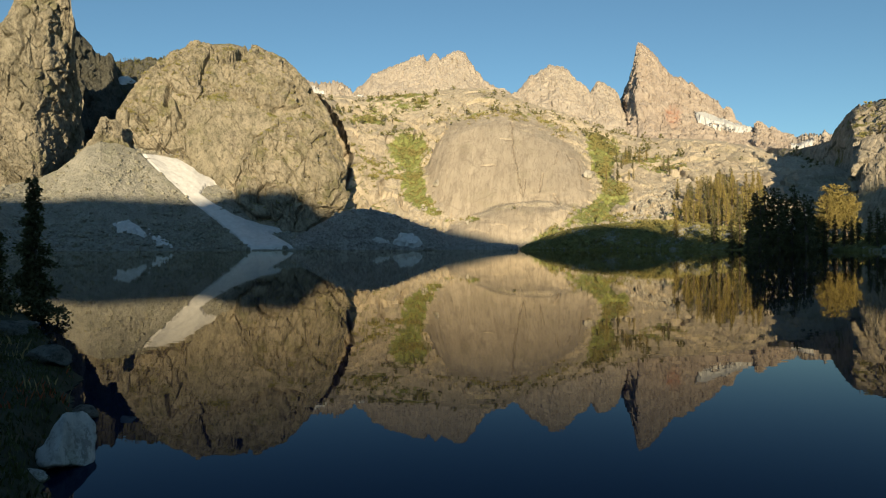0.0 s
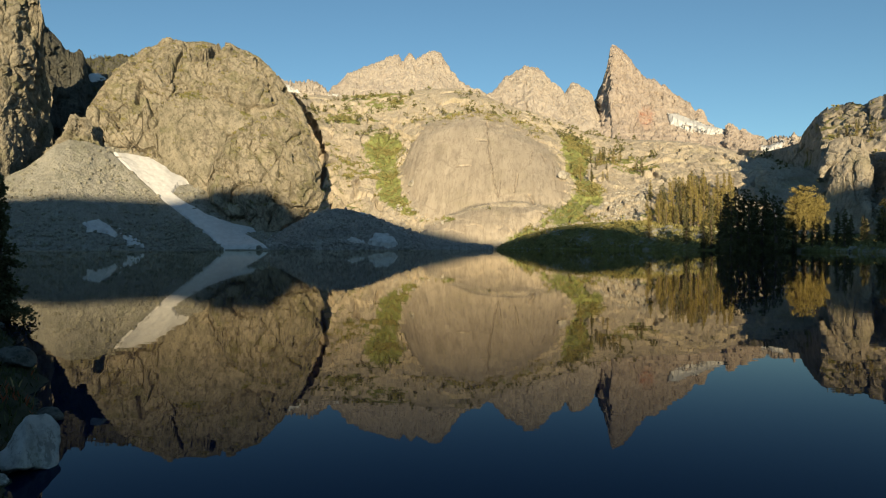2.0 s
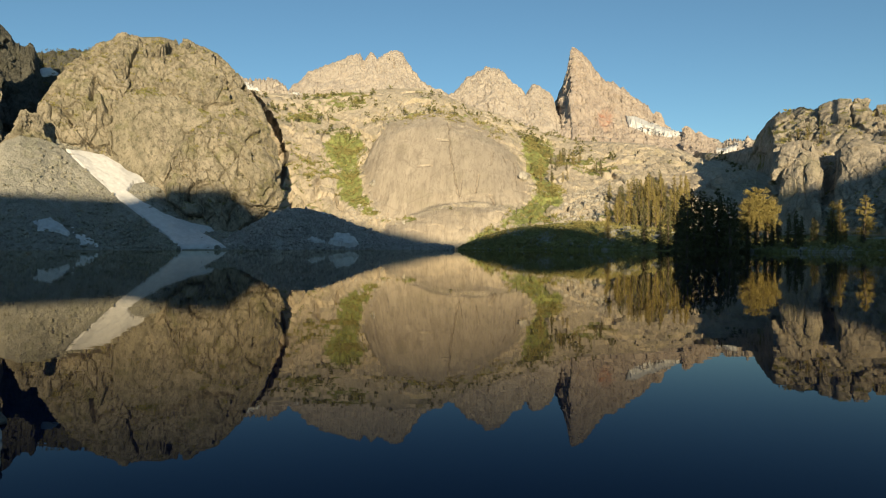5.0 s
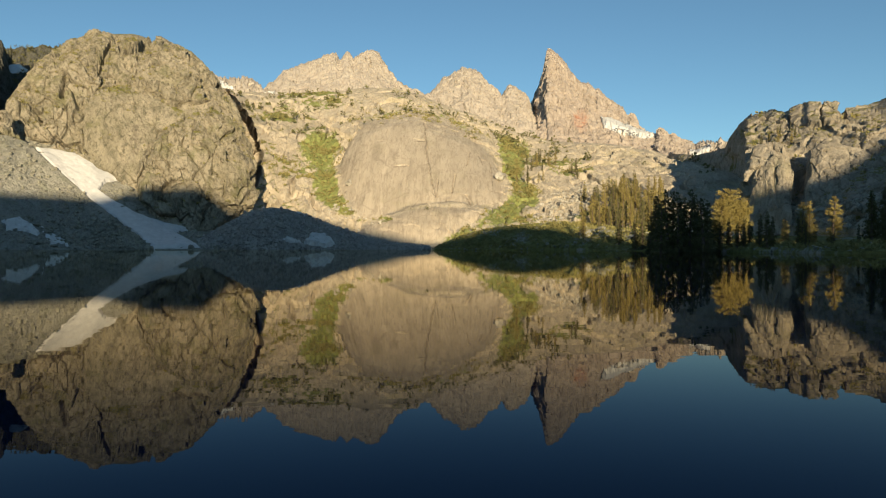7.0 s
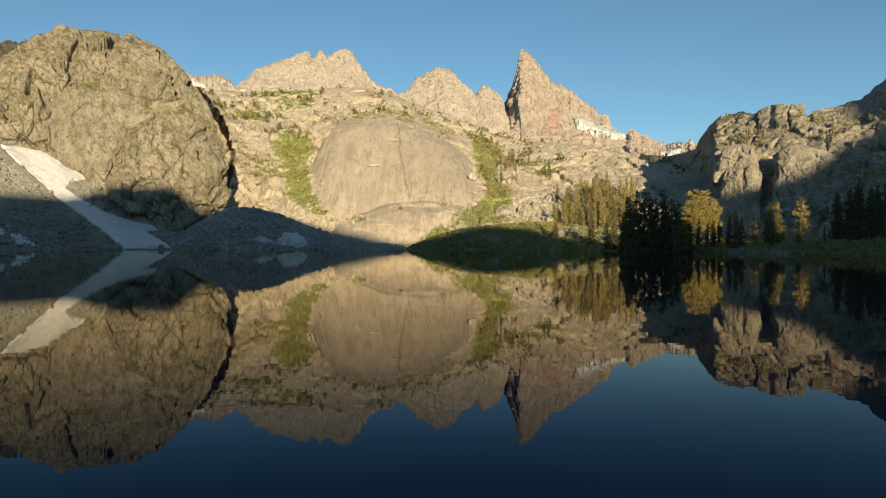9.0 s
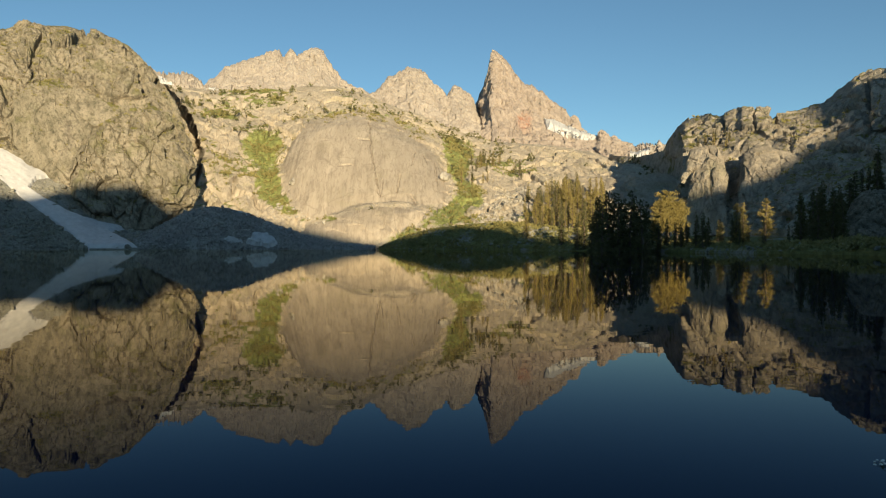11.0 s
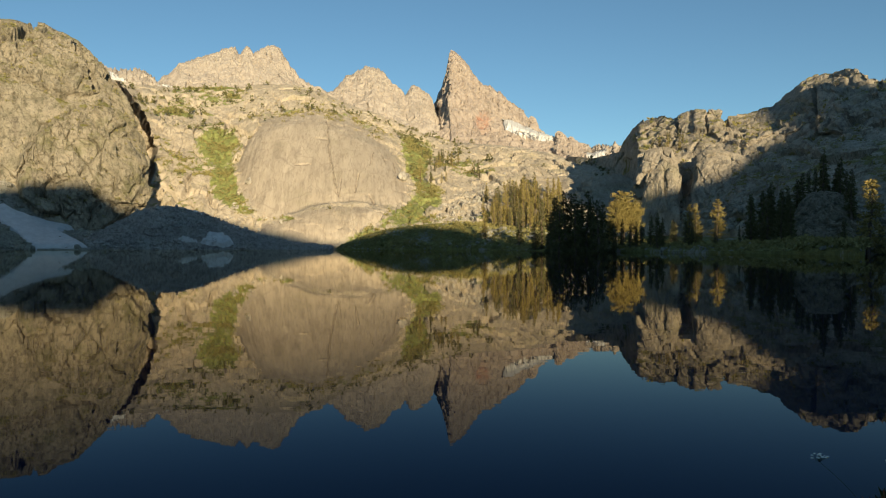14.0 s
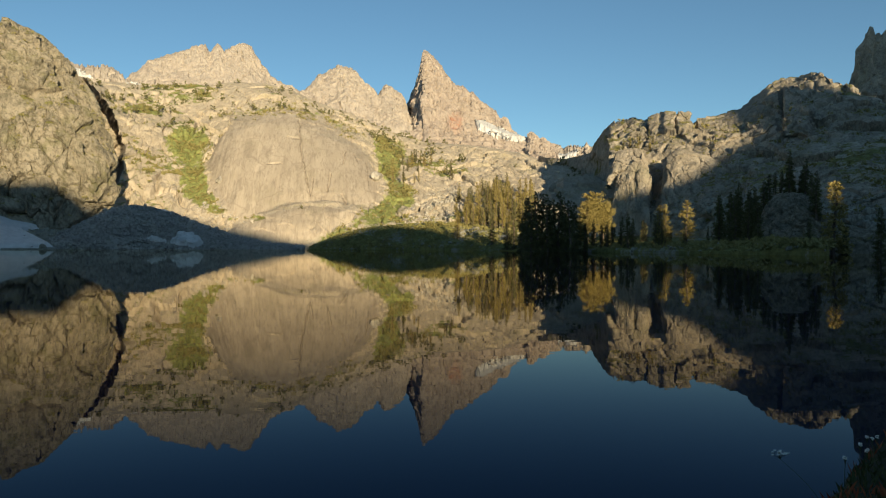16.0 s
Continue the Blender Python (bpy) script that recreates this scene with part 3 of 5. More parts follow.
BASTION_FOOT = [(21.44, 372, 16.4), (22.66, 368, 17.5), (24.28, 360, 17.1), (26.27, 352, 16.6), (28.61, 345, 16.1), (30.52, 340, 14.5)]
OUTCROP = [(31.45, 234, 5.3), (31.83, 234, 9.2), (32.3, 234, 13.7), (32.92, 234, 16.7), (33.83, 234, 17.7), (34.73, 234, 17.1), (35.44, 234, 15.8), (36.04, 234, 12.2), (37.02, 234, 8.4), (38.38, 234, 7.2), (39.65, 234, 6.7), (41.34, 234, 4.3)]
TOWER_E = [(36.9, 640, 118.8), (37.51, 640, 126.6), (37.82, 640, 139.7), (37.83, 640, 150.7), (38.2, 640, 155.1), (38.52, 640, 162), (38.71, 640, 167.9), (38.89, 640, 165.5), (39.03, 640, 161), (39.47, 640, 161), (40.5, 640, 175.1), (42.45, 640, 178.3), (44.97, 640, 152.9), (48.22, 640, 119.5)]
GULLY = [(-30.65, 482, 65.1), (-30.1, 480, 62), (-28.21, 476, 58.8), (-26.68, 472, 55.3), (-25.13, 468, 46.2), (-24.35, 462, 41.6), (-23.17, 458, 33.5), (-21.97, 454, 21.3), (-20.35, 450, 15.1), (-18.49, 450, 13.8), (-16.61, 455, 14.6)]
GULLY_FOOT = [(-30.67, 465, 52.8), (-30.04, 460, 50.8), (-29.38, 455, 45.5), (-28.25, 448, 36.9), (-26.73, 436, 24.7), (-25.17, 424, 14.7), (-23.78, 412, 5.4), (-22.78, 401, 0.5), (-18.7, 401, 0.4), (-16.61, 403, 0.4)]
SNOW_GULLY = [(-30.11, 52.8), (-28.6, 52), (-27.07, 49.9), (-26.23, 45.7), (-25.84, 41.8), (-24.55, 38), (-25.74, 36.1), (-26.1, 31), (-25.36, 26.1), (-23.98, 20.2), (-22.78, 15.5), (-21.16, 12.5), (-18.49, 10.9), (-20.35, 9.1), (-21.16, 8.1), (-20.35, 4.3), (-19.32, -0.5), (-22.58, -1.5), (-23.78, 6.7), (-25.17, 15.7), (-26.73, 24.9), (-28.25, 36.2), (-29.56, 46.7)]
SNOW_TALUS = [(-32.06, 13.5), (-31.07, 15.2), (-30.33, 11.7), (-29.92, 6.5), (-30.7, 7.2), (-31.73, 9.4)]
SNOW_TALUS_LOW = [(-29.7, 8.5), (-29.02, 6.6), (-28.19, 1.3), (-29.02, 0.7), (-29.47, 4.6)]
SNOW_MORAINE = [(-13.33, 3.8), (-11.79, 3.4), (-11.07, 7.9), (-10.22, 6.9), (-9.38, 1.1), (-10.73, 0), (-12, 2.1)]
SNOW_MORAINE_TOP = [(-12.49, 22.5), (-11.78, 21.2), (-11.15, 18.1), (-11.66, 18.1)]
SNOW_FAR = [(-32.01, 96.3), (-31.01, 95.8), (-30.8, 93.4), (-31.47, 92.2)]
SNOW_SPIRE = [(11.1, 76.2), (11.9, 74.6), (12.73, 71.3), (13.96, 67.5), (15.32, 64.3), (13.96, 64.5), (12.3, 68), (11.35, 71.7)]
SNOW_SADDLE = [(16.73, 57.9), (17.89, 55.5), (19.09, 58.2), (18.81, 55.1), (17.88, 52.5), (16.8, 54.6)]
SNOW_RIDGE = [(-18.65, 98.2), (-17.55, 95.8), (-16.73, 93.3), (-17.55, 91.9), (-18.36, 94.7)]
SNOW_NOTCH = [(-14.8, 92.5), (-13.84, 91.9), (-13.63, 89.3), (-14.63, 89.6)]
GRASS_CHUTE = [(-12.18, 62.2), (-11.21, 68.3), (-8.99, 69.4), (-9.18, 57.6), (-9.35, 47.2), (-8.85, 36.9), (-8.34, 25.9), (-6.89, 20.4), (-4.74, 19.8), (-4.95, 15.6), (-8.18, 18), (-9.67, 23.1), (-10.94, 27.1), (-11.35, 36.6), (-11.05, 47), (-11.98, 48.5)]
GRASS_EAST = [(3.12, 66.8), (4.21, 67.1), (5.71, 60.6), (5.48, 51), (5.03, 41.3), (6.53, 33.6), (6.3, 25), (4.79, 18.1), (3.06, 12.9), (-0.42, 1.8), (-1.28, 3.2), (0.89, 11.2), (3.07, 21.6), (4.16, 30.3), (3.66, 47.7), (3.33, 58.1)]
SLAB_EDGE = [(-9.18, 47.3), (-8.83, 56), (-8.36, 65.4), (-7.71, 72.4), (-6.75, 77.8), (-5.32, 80.7), (-3.8, 82.6), (-2.29, 81.6), (-0.77, 77.5), (0.53, 71.5), (1.82, 63.5), (2.76, 54.7), (3.35, 46), (3.64, 35.5), (3.42, 26.8), (2.2, 24.1), (-0.4, 26.2), (-2.78, 23.4), (-4.74, 18.4), (-6.68, 17.3), (-7.75, 21.4), (-8.68, 31.8)]
CLEFT = [(-19.35, 104.9), (-18.55, 101.2), (-17.7, 96.2), (-16.55, 86), (-15.85, 76.4), (-14.99, 63.3), (-14.82, 56), (-14.99, 47.5), (-15.44, 33), (-15.89, 33), (-16.9, 45.4), (-17.51, 61.7), (-18.53, 77.7), (-19.34, 90.3)]
BENCH_EDGE = [(-8.4, 4.2), (-7.32, 12.8), (-5.17, 17.4), (-2.79, 23), (-0.4, 24.8), (1.55, 22.7), (2.11, 17.1), (0.46, 11.2), (-1.72, 4.2), (-5.18, 1.8)]
LEDGE_TOP = [(-8.99, 76.7), (-5.1, 83.9), (-2.06, 84.1), (0.1, 78.5), (2.25, 65.2), (1.82, 64.5), (-0.77, 77.8), (-3.81, 81.6), (-6.84, 77.4)]
LEDGE_WEST = [(-16.12, 77.9), (-14.47, 86.9), (-11.53, 92.1), (-8.97, 93.9), (-7.25, 91.8), (-8.55, 81.9), (-10.27, 76.4), (-12.81, 69.9), (-15.3, 68.1)]
TREES_DARK = [(15.18, 232, 17.9), (15.88, 236, 20.2), (16.68, 228, 18.5), (17.61, 235, 19.8), (18.4, 225, 16.5), (17.12, 245, 18.1), (15.5, 222, 15.5), (22.76, 218, 11.6), (29.98, 226, 18), (30.58, 230, 20.9), (31.26, 216, 17.6), (31.82, 214, 15.8), (30.28, 222, 16.5), (32.22, 240, 22.1), (32.94, 239, 24.1), (33.74, 242, 24.6), (34.54, 240, 21.7), (31.63, 262, 21.9), (32.54, 240, 23.8), (33.38, 239, 24.9), (34.11, 240, 22.8), (35.13, 186, 8.4), (37.36, 182, 7.2), (39.42, 172, 10.2), (40.37, 168, 11.3), (12.44, 320, 17.2), (13.6, 300, 14.4), (14.1, 300, 18.8), (14.75, 240, 11.5), (15.05, 242, 15.2), (16.3, 238, 19.6), (16.95, 240, 17.4), (17.9, 238, 18.4), (18.75, 236, 16.4), (18.1, 228, 12.2), (21.6, 232, 9.4), (22.3, 226, 11.2), (23.1, 222, 10.4), (25.2, 214, 8.8), (24.75, 215, 9.8), (26.8, 214, 6.4), (19.6, 236, 9.6), (20.2, 238, 10.8), (20.8, 236, 8.9), (21.2, 238, 10.1)]
TREES_GOLD = [(25.02, 216, 13.9), (25.45, 222, 14.4), (27.0, 218, 15.3), (9.75, 345, 19.1)]
TREES_BROAD = [(20.3, 262, 20.6), (19.75, 258, 17.4), (20.95, 264, 17.4), (19.2, 246, 10.4)]
TREES_PINE = [(36.73, 181, 16.7)]

# forms on the faces: (bearing, height per 450 m of range)
DOME_BUTTRESS = [(-22.6, 61), (-21.2, 69.3), (-20.1, 74.8), (-18.6, 81.2), (-17.3, 75.5), (-16.5, 60.2), (-16, 45.9), (-15.7, 25), (-19, 5), (-23.8, 5), (-23.3, 46.9)]
DOME_FACE = [(-27.2, 79.4), (-25.7, 91), (-23.1, 88.3), (-20.1, 79.2), (-22.5, 62.5), (-23.4, 46.8), (-24.5, 34.3), (-25.7, 43), (-27.2, 55.7)]
DOME_SHOULDER = [(-23.9, 93.8), (-22.7, 113.1), (-20.9, 116.9), (-19.4, 104.7), (-18.8, 86.1), (-20.9, 85)]
DOME_STREAK = [(-23.91, 68.7), (-23.59, 69.3), (-23.65, 52.9), (-23.98, 52.7)]
DOME_CRACKS = [
    ([(-22.7, 119.2), (-23.2, 114.1), (-23.9, 110.8), (-24.7, 110.1)], 2.6, 6.0),
    ([(-25.4, 114.4), (-25.9, 105.7), (-26.1, 99.6), (-26.7, 93.9)], 1.6, 3.5),
    ([(-28.3, 95.4), (-28.5, 88.6), (-28.5, 82.1)], 1.8, 4.0),
    ([(-30.3, 74.9), (-29.9, 70.2), (-29.8, 64.4)], 1.8, 4.0),
    ([(-22.3, 111.8), (-21.8, 107.7), (-22.6, 104.7)], 1.8, 4.5),
    ([(-20.1, 112), (-19.2, 99.3), (-18.9, 86.1)], 1.7, 4.0),
    ([(-29.4, 53.1), (-28.9, 59.2), (-28.4, 55.1), (-27.5, 57.8), (-27.3, 52.7)], 1.8, 4.0),
]
SLAB_CRACKS = [
    ([(-2.5, 75.7), (-2.4, 64.1), (-2.3, 55.8), (-2, 42.5), (-1.65, 30.8)], 1.3, 0.8),
    ([(-4.95, 48.9), (-3.83, 49.5)], 0.8, 0.6),
    ([(1.05, 57.5), (0.8, 50)], 0.9, 0.6),
    ([(-0.17, 43.3), (-0.34, 33.4)], 1.0, 0.7),
    ([(0.72, 30.9), (1.14, 25.9)], 1.6, 0.9),
    ([(-3.35, 64.7), (-2.5, 64.7)], 0.8, 0.5),
    ([(-1.4, 40), (-1.57, 30.8)], 0.8, 0.5),
    ([(1.67, 55.8), (1.99, 50.8)], 0.8, 0.5),
    ([(2.62, 50.8), (2.83, 37.5)], 1.0, 0.6),
]
SPIRE_GULLY = [(5.35, 93), (6.03, 95.2), (6.2, 72), (5.67, 71.3), (5.3, 78.8)]
CRAG_TOP_BLOCK = [(25.2, 66), (25.3, 90), (27.6, 90), (27.5, 70), (26.6, 65)]
CRAG_STEP = [(26.4, 64.5), (27.7, 66.8), (29.4, 69.4), (31, 71.2), (33, 67), (31.5, 62), (28.9, 57), (27.2, 59)]
CRAG_SUN_RIB = [(33.3, 86.5), (34.3, 88.8), (35.2, 76.4), (35, 64), (33.4, 63), (33.45, 75.6)]
CRAG_CRACKS = [
    ([(27.4, 76), (27.7, 70), (27.5, 66)], 2.2, 6.0),
    ([(33.3, 88), (33.4, 75.5), (33.3, 64.2)], 1.6, 5.0),
    ([(24.2, 76), (24.1, 66), (23.6, 60)], 1.5, 3.0),
    ([(26.3, 80), (26.1, 70), (26.5, 64)], 1.0, 2.5),
]

# ---------------------------------------------------------------- ground and water
def ground_sheet():
    r = np.concatenate([[0.0], np.geomspace(3, 4500, 60)])[:, None]
    a = np.linspace(0, 360, 181)[None, :]
    z = -9 - 0.0 * r + 0 * a
    P = place(a + 0 * r, r + 0 * a, z)
    P[..., 2] += 4 * fbm(P / 300.0, 3) * smoothstep(r, 600, 900)
    return structure(grid_mesh("ground", P, SCREE), "lake bed and far ground of grey gravel", "ground")


ground_sheet()


def lake():
    r = np.concatenate([[0.0], np.geomspace(1, 700, 40)])[:, None]
    a = np.linspace(0, 360, 145)[None, :]
    P = place(a + 0 * r, r + 0 * a, 0 * r + 0 * a)
    return structure(grid_mesh("water", P, WATER), "still dark blue alpine lake mirroring the mountains", "lake")


lake()

# ---------------------------------------------------------------- mountains
ROUGH = [("fbm", 6.0, (46, 46, 60)), ("block", 4.5, (34, 34, 40)), ("block", 3.4, (14, 14, 17)), ("block", 1.7, (6, 6, 7)), ("block", 0.8, (2.8, 2.8, 3.2)), ("groove", 3.0, (30, 30, 60))]
FLUTED = [("ridge", 7, (38, 38, 300)), ("block", 5.0, (26, 26, 260)), ("block", 3.2, (11, 11, 150)), ("block", 1.0, (5, 5, 50)), ("groove", 8.0, (20, 20, 240)), ("fine", 0.5, (6, 6, 16))]
CRAGGY = [("fbm", 5, (50, 50, 50)), ("block", 3.6, (30, 30, 26)), ("block", 2.0, (12, 12, 11)), ("block", 0.9, (5, 5, 5)), ("groove", 2.5, (26, 26, 60)), ("fine", 0.5, (4, 4, 5))]


def mountain(name, s, material, label, category="mountain", grass=None, rust_or_shade=None):
    at = {"grass": grass if grass is not None else 0 * s["V"], "rust_or_shade": rust_or_shade if rust_or_shade is not None else 0 * s["V"]}
    return structure(grid_mesh(name, s["P"], material, at, smooth=False), label, category)


def level(nodes, d, z):
    """A level foot line under a crest line."""
    return [(nodes[0][0], d, z), (nodes[-1][0], d, z)]


# the sun still reaches this ridge; its shade is in the rock colour
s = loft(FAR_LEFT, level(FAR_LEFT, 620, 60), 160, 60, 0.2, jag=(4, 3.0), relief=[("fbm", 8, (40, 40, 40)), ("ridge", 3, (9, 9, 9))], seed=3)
mountain("backdrop_forested_ridge", s, SHADE_ROCK, "shaded ridge with scattered conifers behind the tower", "ridge", grass=0.35 + 0.2 * fbm(s["P"] / 20))
FAR_LEFT_S = s
s = loft(RIDGE_SNOW, level(RIDGE_SNOW, 960, 150), 200, 70, 0.1, teeth=(7, 3.0), relief=FLUTED[1:], seed=4)
far_ridge = s
mountain("distant_notched_ridge", s, PEAK_ROCK, "distant notched tan ridge holding snow at its foot", "ridge")
s = loft(PEAK_W, level(PEAK_W, 1000, 185), 560, 150, 0.15, teeth=(4.5, 2.2), relief=FLUTED, seed=5)
mountain("western_peak", s, PEAK_ROCK, "fluted tan rock peak with a notched summit crest", "peak")
s = loft(PEAK_M, level(PEAK_M, 1060, 165), 400, 130, 0.15, teeth=(4.5, 2.2), relief=FLUTED, seed=6)
mountain("middle_peak", s, PEAK_ROCK, "blunt tan rock peak beside a narrow tower", "peak")
sp = loft(SPIRE, level(SPIRE, 1000, 120), 600, 190, 0.1, teeth=(4.5, 2.6), relief=FLUTED, seed=7, calm=[(SNOW_SPIRE, 0.02, 0.0, 2.5)], recess=(SPIRE_GULLY, 0.05))
red = smoothstep(np.hypot((sp["A"] - 9.6) / 0.8, (sp["P"][..., 2] - 190) / 26) + 0.5 * fbm(sp["P"] / 25), 1.0, 0.2) * 0.8 * (0.35 + 0.65 * smoothstep(fbm(sp["P"] / np.array([7, 7, 40]), 3), -0.1, 0.3))
mountain("spire_peak", sp, RED_ROCK, "sharp reddish rock spire with a long toothed ridge", "peak", rust_or_shade=red)
s = loft(SPIRE_E, level(SPIRE_E, 1000, 90), 260, 70, 0.1, teeth=(10, 3.0), relief=FLUTED[1:], seed=8, calm=[(SNOW_SADDLE, 0.02, 0.0, 2.5)])
saddle = s
mountain("distant_saddle_ridge", s, PEAK_ROCK, "low serrated ridge closing the far saddle", "ridge")

slope = loft(SLOPE_TOP, SLOPE_FOOT, 900, 380, mid=SLOPE_MID, back=(220, 40),
             relief=[("fbm", 8, (70, 70, 70)), ("block", 4.0, (30, 50, 40)), ("block", 2.0, (13, 24, 18)), ("block", 0.8, (5.5, 10, 7.5)), ("groove", 4.5, (30, 45, 60)), ("fine", 1.6, (5, 10, 8)), ("seam", 0.9, (13, 160, 160)), ("seam", 0.3, (4, 50, 50))], seed=9, soften=0.02,
             calm=[(SLAB_EDGE, 0.06, 0.5, 16.0), (BENCH_EDGE, 0.25, 4.0, 16.0)], steepen=(SLAB_EDGE, 0.06), recess=(CLEFT, 0.4), cracks=SLAB_CRACKS)
e = elev(slope)
wob_a, wob_e = 0.3 * fbm(slope["P"] / 20, 4, 0.6, 41), 4 * fbm(slope["P"] / 16, 4, 0.6, 42)
on_slab, on_bench = smoothstep(slope["slab"], 0.3, 0.7), inside(slope["A"] + wob_a, e + wob_e, BENCH_EDGE)
green = np.maximum(inside(slope["A"] + wob_a, e + wob_e, GRASS_CHUTE), inside(slope["A"] + wob_a, e + wob_e, GRASS_EAST)) * np.clip(0.92 + 0.8 * fbm(slope["P"] / 13, 4, 0.6, 44), 0, 1)
flat = smoothstep(slope["N"][..., 2] + 0.25 * fbm(slope["P"] / 14, 4, 0.6, 2), 0.66, 0.9) * smoothstep(fbm(slope["P"] / 70, 3, 0.5, 12), -0.05, 0.35)
green = np.maximum(green, 0.68 * np.maximum(flat, inside(slope["A"], e, LEDGE_WEST) * smoothstep(slope["N"][..., 2], 0.45, 0.75) * smoothstep(fbm(slope["P"] / 16, 4), -0.05, 0.25)) * (1 - on_bench)) * (1 - on_slab)
green = np.maximum(green, 0.62 * inside(slope["A"], e, LEDGE_TOP) + 0.0 * e)
smooth_face = (on_slab > 0.5) | (on_bench > 0.5)
cell_face = smooth_face[:-1, :-1] & smooth_face[1:, 1:] & smooth_face[:-1, 1:] & smooth_face[1:, :-1]


def crack_shade(A, E, cracks, wide, k):
    """Narrow shade inside a face's cracks, painted as a darker colour along them."""
    m = 0 * A
    for pts, w_, _ in cracks:
        m = np.maximum(m, smoothstep(along(A, E, pts), w_ * wide, w_ * wide * 0.3))
    return k * m


# shade of the slab's cracks, put into the colour and broken up by noise
slab_crack_shade = crack_shade(slope["A"] + 0.16 * fbm(slope["P"] / 14, 4, 0.6, 61), e + 0.8 * fbm(slope["P"] / 8, 4, 0.6, 62), SLAB_CRACKS, 0.45, 0.8) * smoothstep(fbm(slope["P"] / 3, 3, 0.6, 63), -0.5, 0.1)


def face_piece(name, keep, material, label, category):
    nv, nu = slope["V"].shape
    idx = np.arange(nv * nu).reshape(nv, nu)
    quads = np.stack([idx[:-1, :-1], idx[:-1, 1:], idx[1:, 1:], idx[1:, :-1]], -1)[keep]
    used, inv = np.unique(quads, return_inverse=True)
    at = {"grass": green.ravel()[used], "rust_or_shade": slab_crack_shade.ravel()[used]}
    return structure(quads_mesh(name, slope["P"].reshape(-1, 3)[used], inv.reshape(-1, 4), material, at, smooth=False), label, category)


face_piece("valley_headwall", ~cell_face, GRANITE, "broken granite headwall with grassy ledges rising from the lake", "mountainside")
face_piece("granite_slab", cell_face, SLAB_ROCK, "great smooth tan granite slabs with upright streaks", "rock face")

dome = loft(DOME, DOME_FOOT, 560, 380, 0.72, back=(60, 60), relief=ROUGH, seed=11, soften=0.03,
            calm=[(DOME_FACE, 0.35, 0.0, 12.0)], swell=[(DOME_BUTTRESS, 0.022, 7.0), (DOME_SHOULDER, 0.012, 6.0)], cracks=DOME_CRACKS)
mountain("rock_dome", dome, DOME_ROCK, "huge rounded tan granite dome with fractured face", "rock dome",
         grass=0.6 * smoothstep(dome["N"][..., 2] + 0.3 * fbm(dome["P"] / 20, 4), 0.55, 0.9),
         # faint painted shade along the cracks, plus the dome's own dark streak
         rust_or_shade=crack_shade(dome["A"] + 0.1 * fbm(dome["P"] / 9, 4, 0.6, 64), elev(dome), DOME_CRACKS, 0.4, 0.2) + 0.6 * inside(dome["A"], elev(dome) + 2 * fbm(dome["P"] / 4, 3), DOME_STREAK, 3.0) * smoothstep(fbm(dome["P"] / np.array([1.2, 1.2, 30]), 3), -0.3, 0.1))
tower = loft(TOWER, [(-49, 455, 34), (-37.2, 455, 34), (-36.8, 457, 36), (-36.2, 465, 40), (-35.6, 475, 44), (-35.0, 487, 48), (-34.4, 501, 50), (-33.4, 525, 52), (-31, 540, 55)], 320, 240, 0.25, back=(60, 60), relief=ROUGH, seed=12)
mountain("cliff_tower", tower, TOWER_ROCK, "tall fractured granite cliff tower above the talus", "cliff",
         grass=0.5 * smoothstep(tower["N"][..., 2] + 0.3 * fbm(tower["P"] / 20, 4), 0.5, 0.85))

# the cliff's shade is deepened by the same darkened rock colour
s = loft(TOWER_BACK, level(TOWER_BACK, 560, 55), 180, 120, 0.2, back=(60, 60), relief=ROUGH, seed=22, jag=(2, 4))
mountain("recessed_cliff", s, SHADE_ROCK, "shaded recessed cliff between the tower and the dome", "cliff")
s = loft(KNOB, level(KNOB, 454, 42), 160, 110, 0.4, back=(14, 20), relief=[("block", 6.0, (11, 11, 12)), ("block", 3.2, (5, 5, 5.5)), ("block", 1.2, (2.2, 2.2, 2.5))], seed=23)
mountain("talus_crag", s, TOWER_ROCK, "broken rock crag at the head of the scree", "crag")
gully = loft(GULLY, GULLY_FOOT, 320, 160, 0.0, power=1.0, back=(20, 20), relief=[("fbm", 1.2, (25, 25, 25)), ("fbm", 0.3, (3, 3, 3))], seed=21)
mountain("scree_gully", gully, SCREE, "rubble gully between the talus and the dome", "gully")
talus = loft(TALUS, TALUS_FOOT, 520, 260, 0.0, power=1.12, back=(25, 30), relief=[("fbm", 3.0, (45, 45, 45)), ("fbm", 1.0, (8, 8, 8)), ("cells", 0.35, (2.4, 2.4, 2.4))], seed=14, soften=0.03)
mountain("talus_fan", talus, SCREE, "steep fan of grey scree running down to the lake", "talus slope")
moraine = loft(MORAINE, MORAINE_FOOT, 380, 110, 0.5, back=(30, 20), relief=[("fbm", 1.6, (22, 22, 18)), ("cells", 0.25, (2.0, 2.0, 2.0))], seed=15, soften=0.03)
mountain("rubble_moraine", moraine, MORAINE_GREY, "grey moraine mound of rubble at the shore", "moraine")
bank = loft(BANK, BANK_FOOT, 500, 90, 0.5, back=(120, -6), relief=[("fbm", 2.2, (26, 26, 12)), ("block", 1.1, (9, 9, 6)), ("fbm", 0.5, (5, 5, 4)), ("cells", 0.5, (3, 3, 3))], seed=16, soften=0.03)
mountain("meadow_bank", bank, SCREE, "grassy lakeshore bank with scattered stones", "meadow", grass=0.72 + 0.7 * fbm(bank["P"] / np.array([16, 16, 5]), 4))
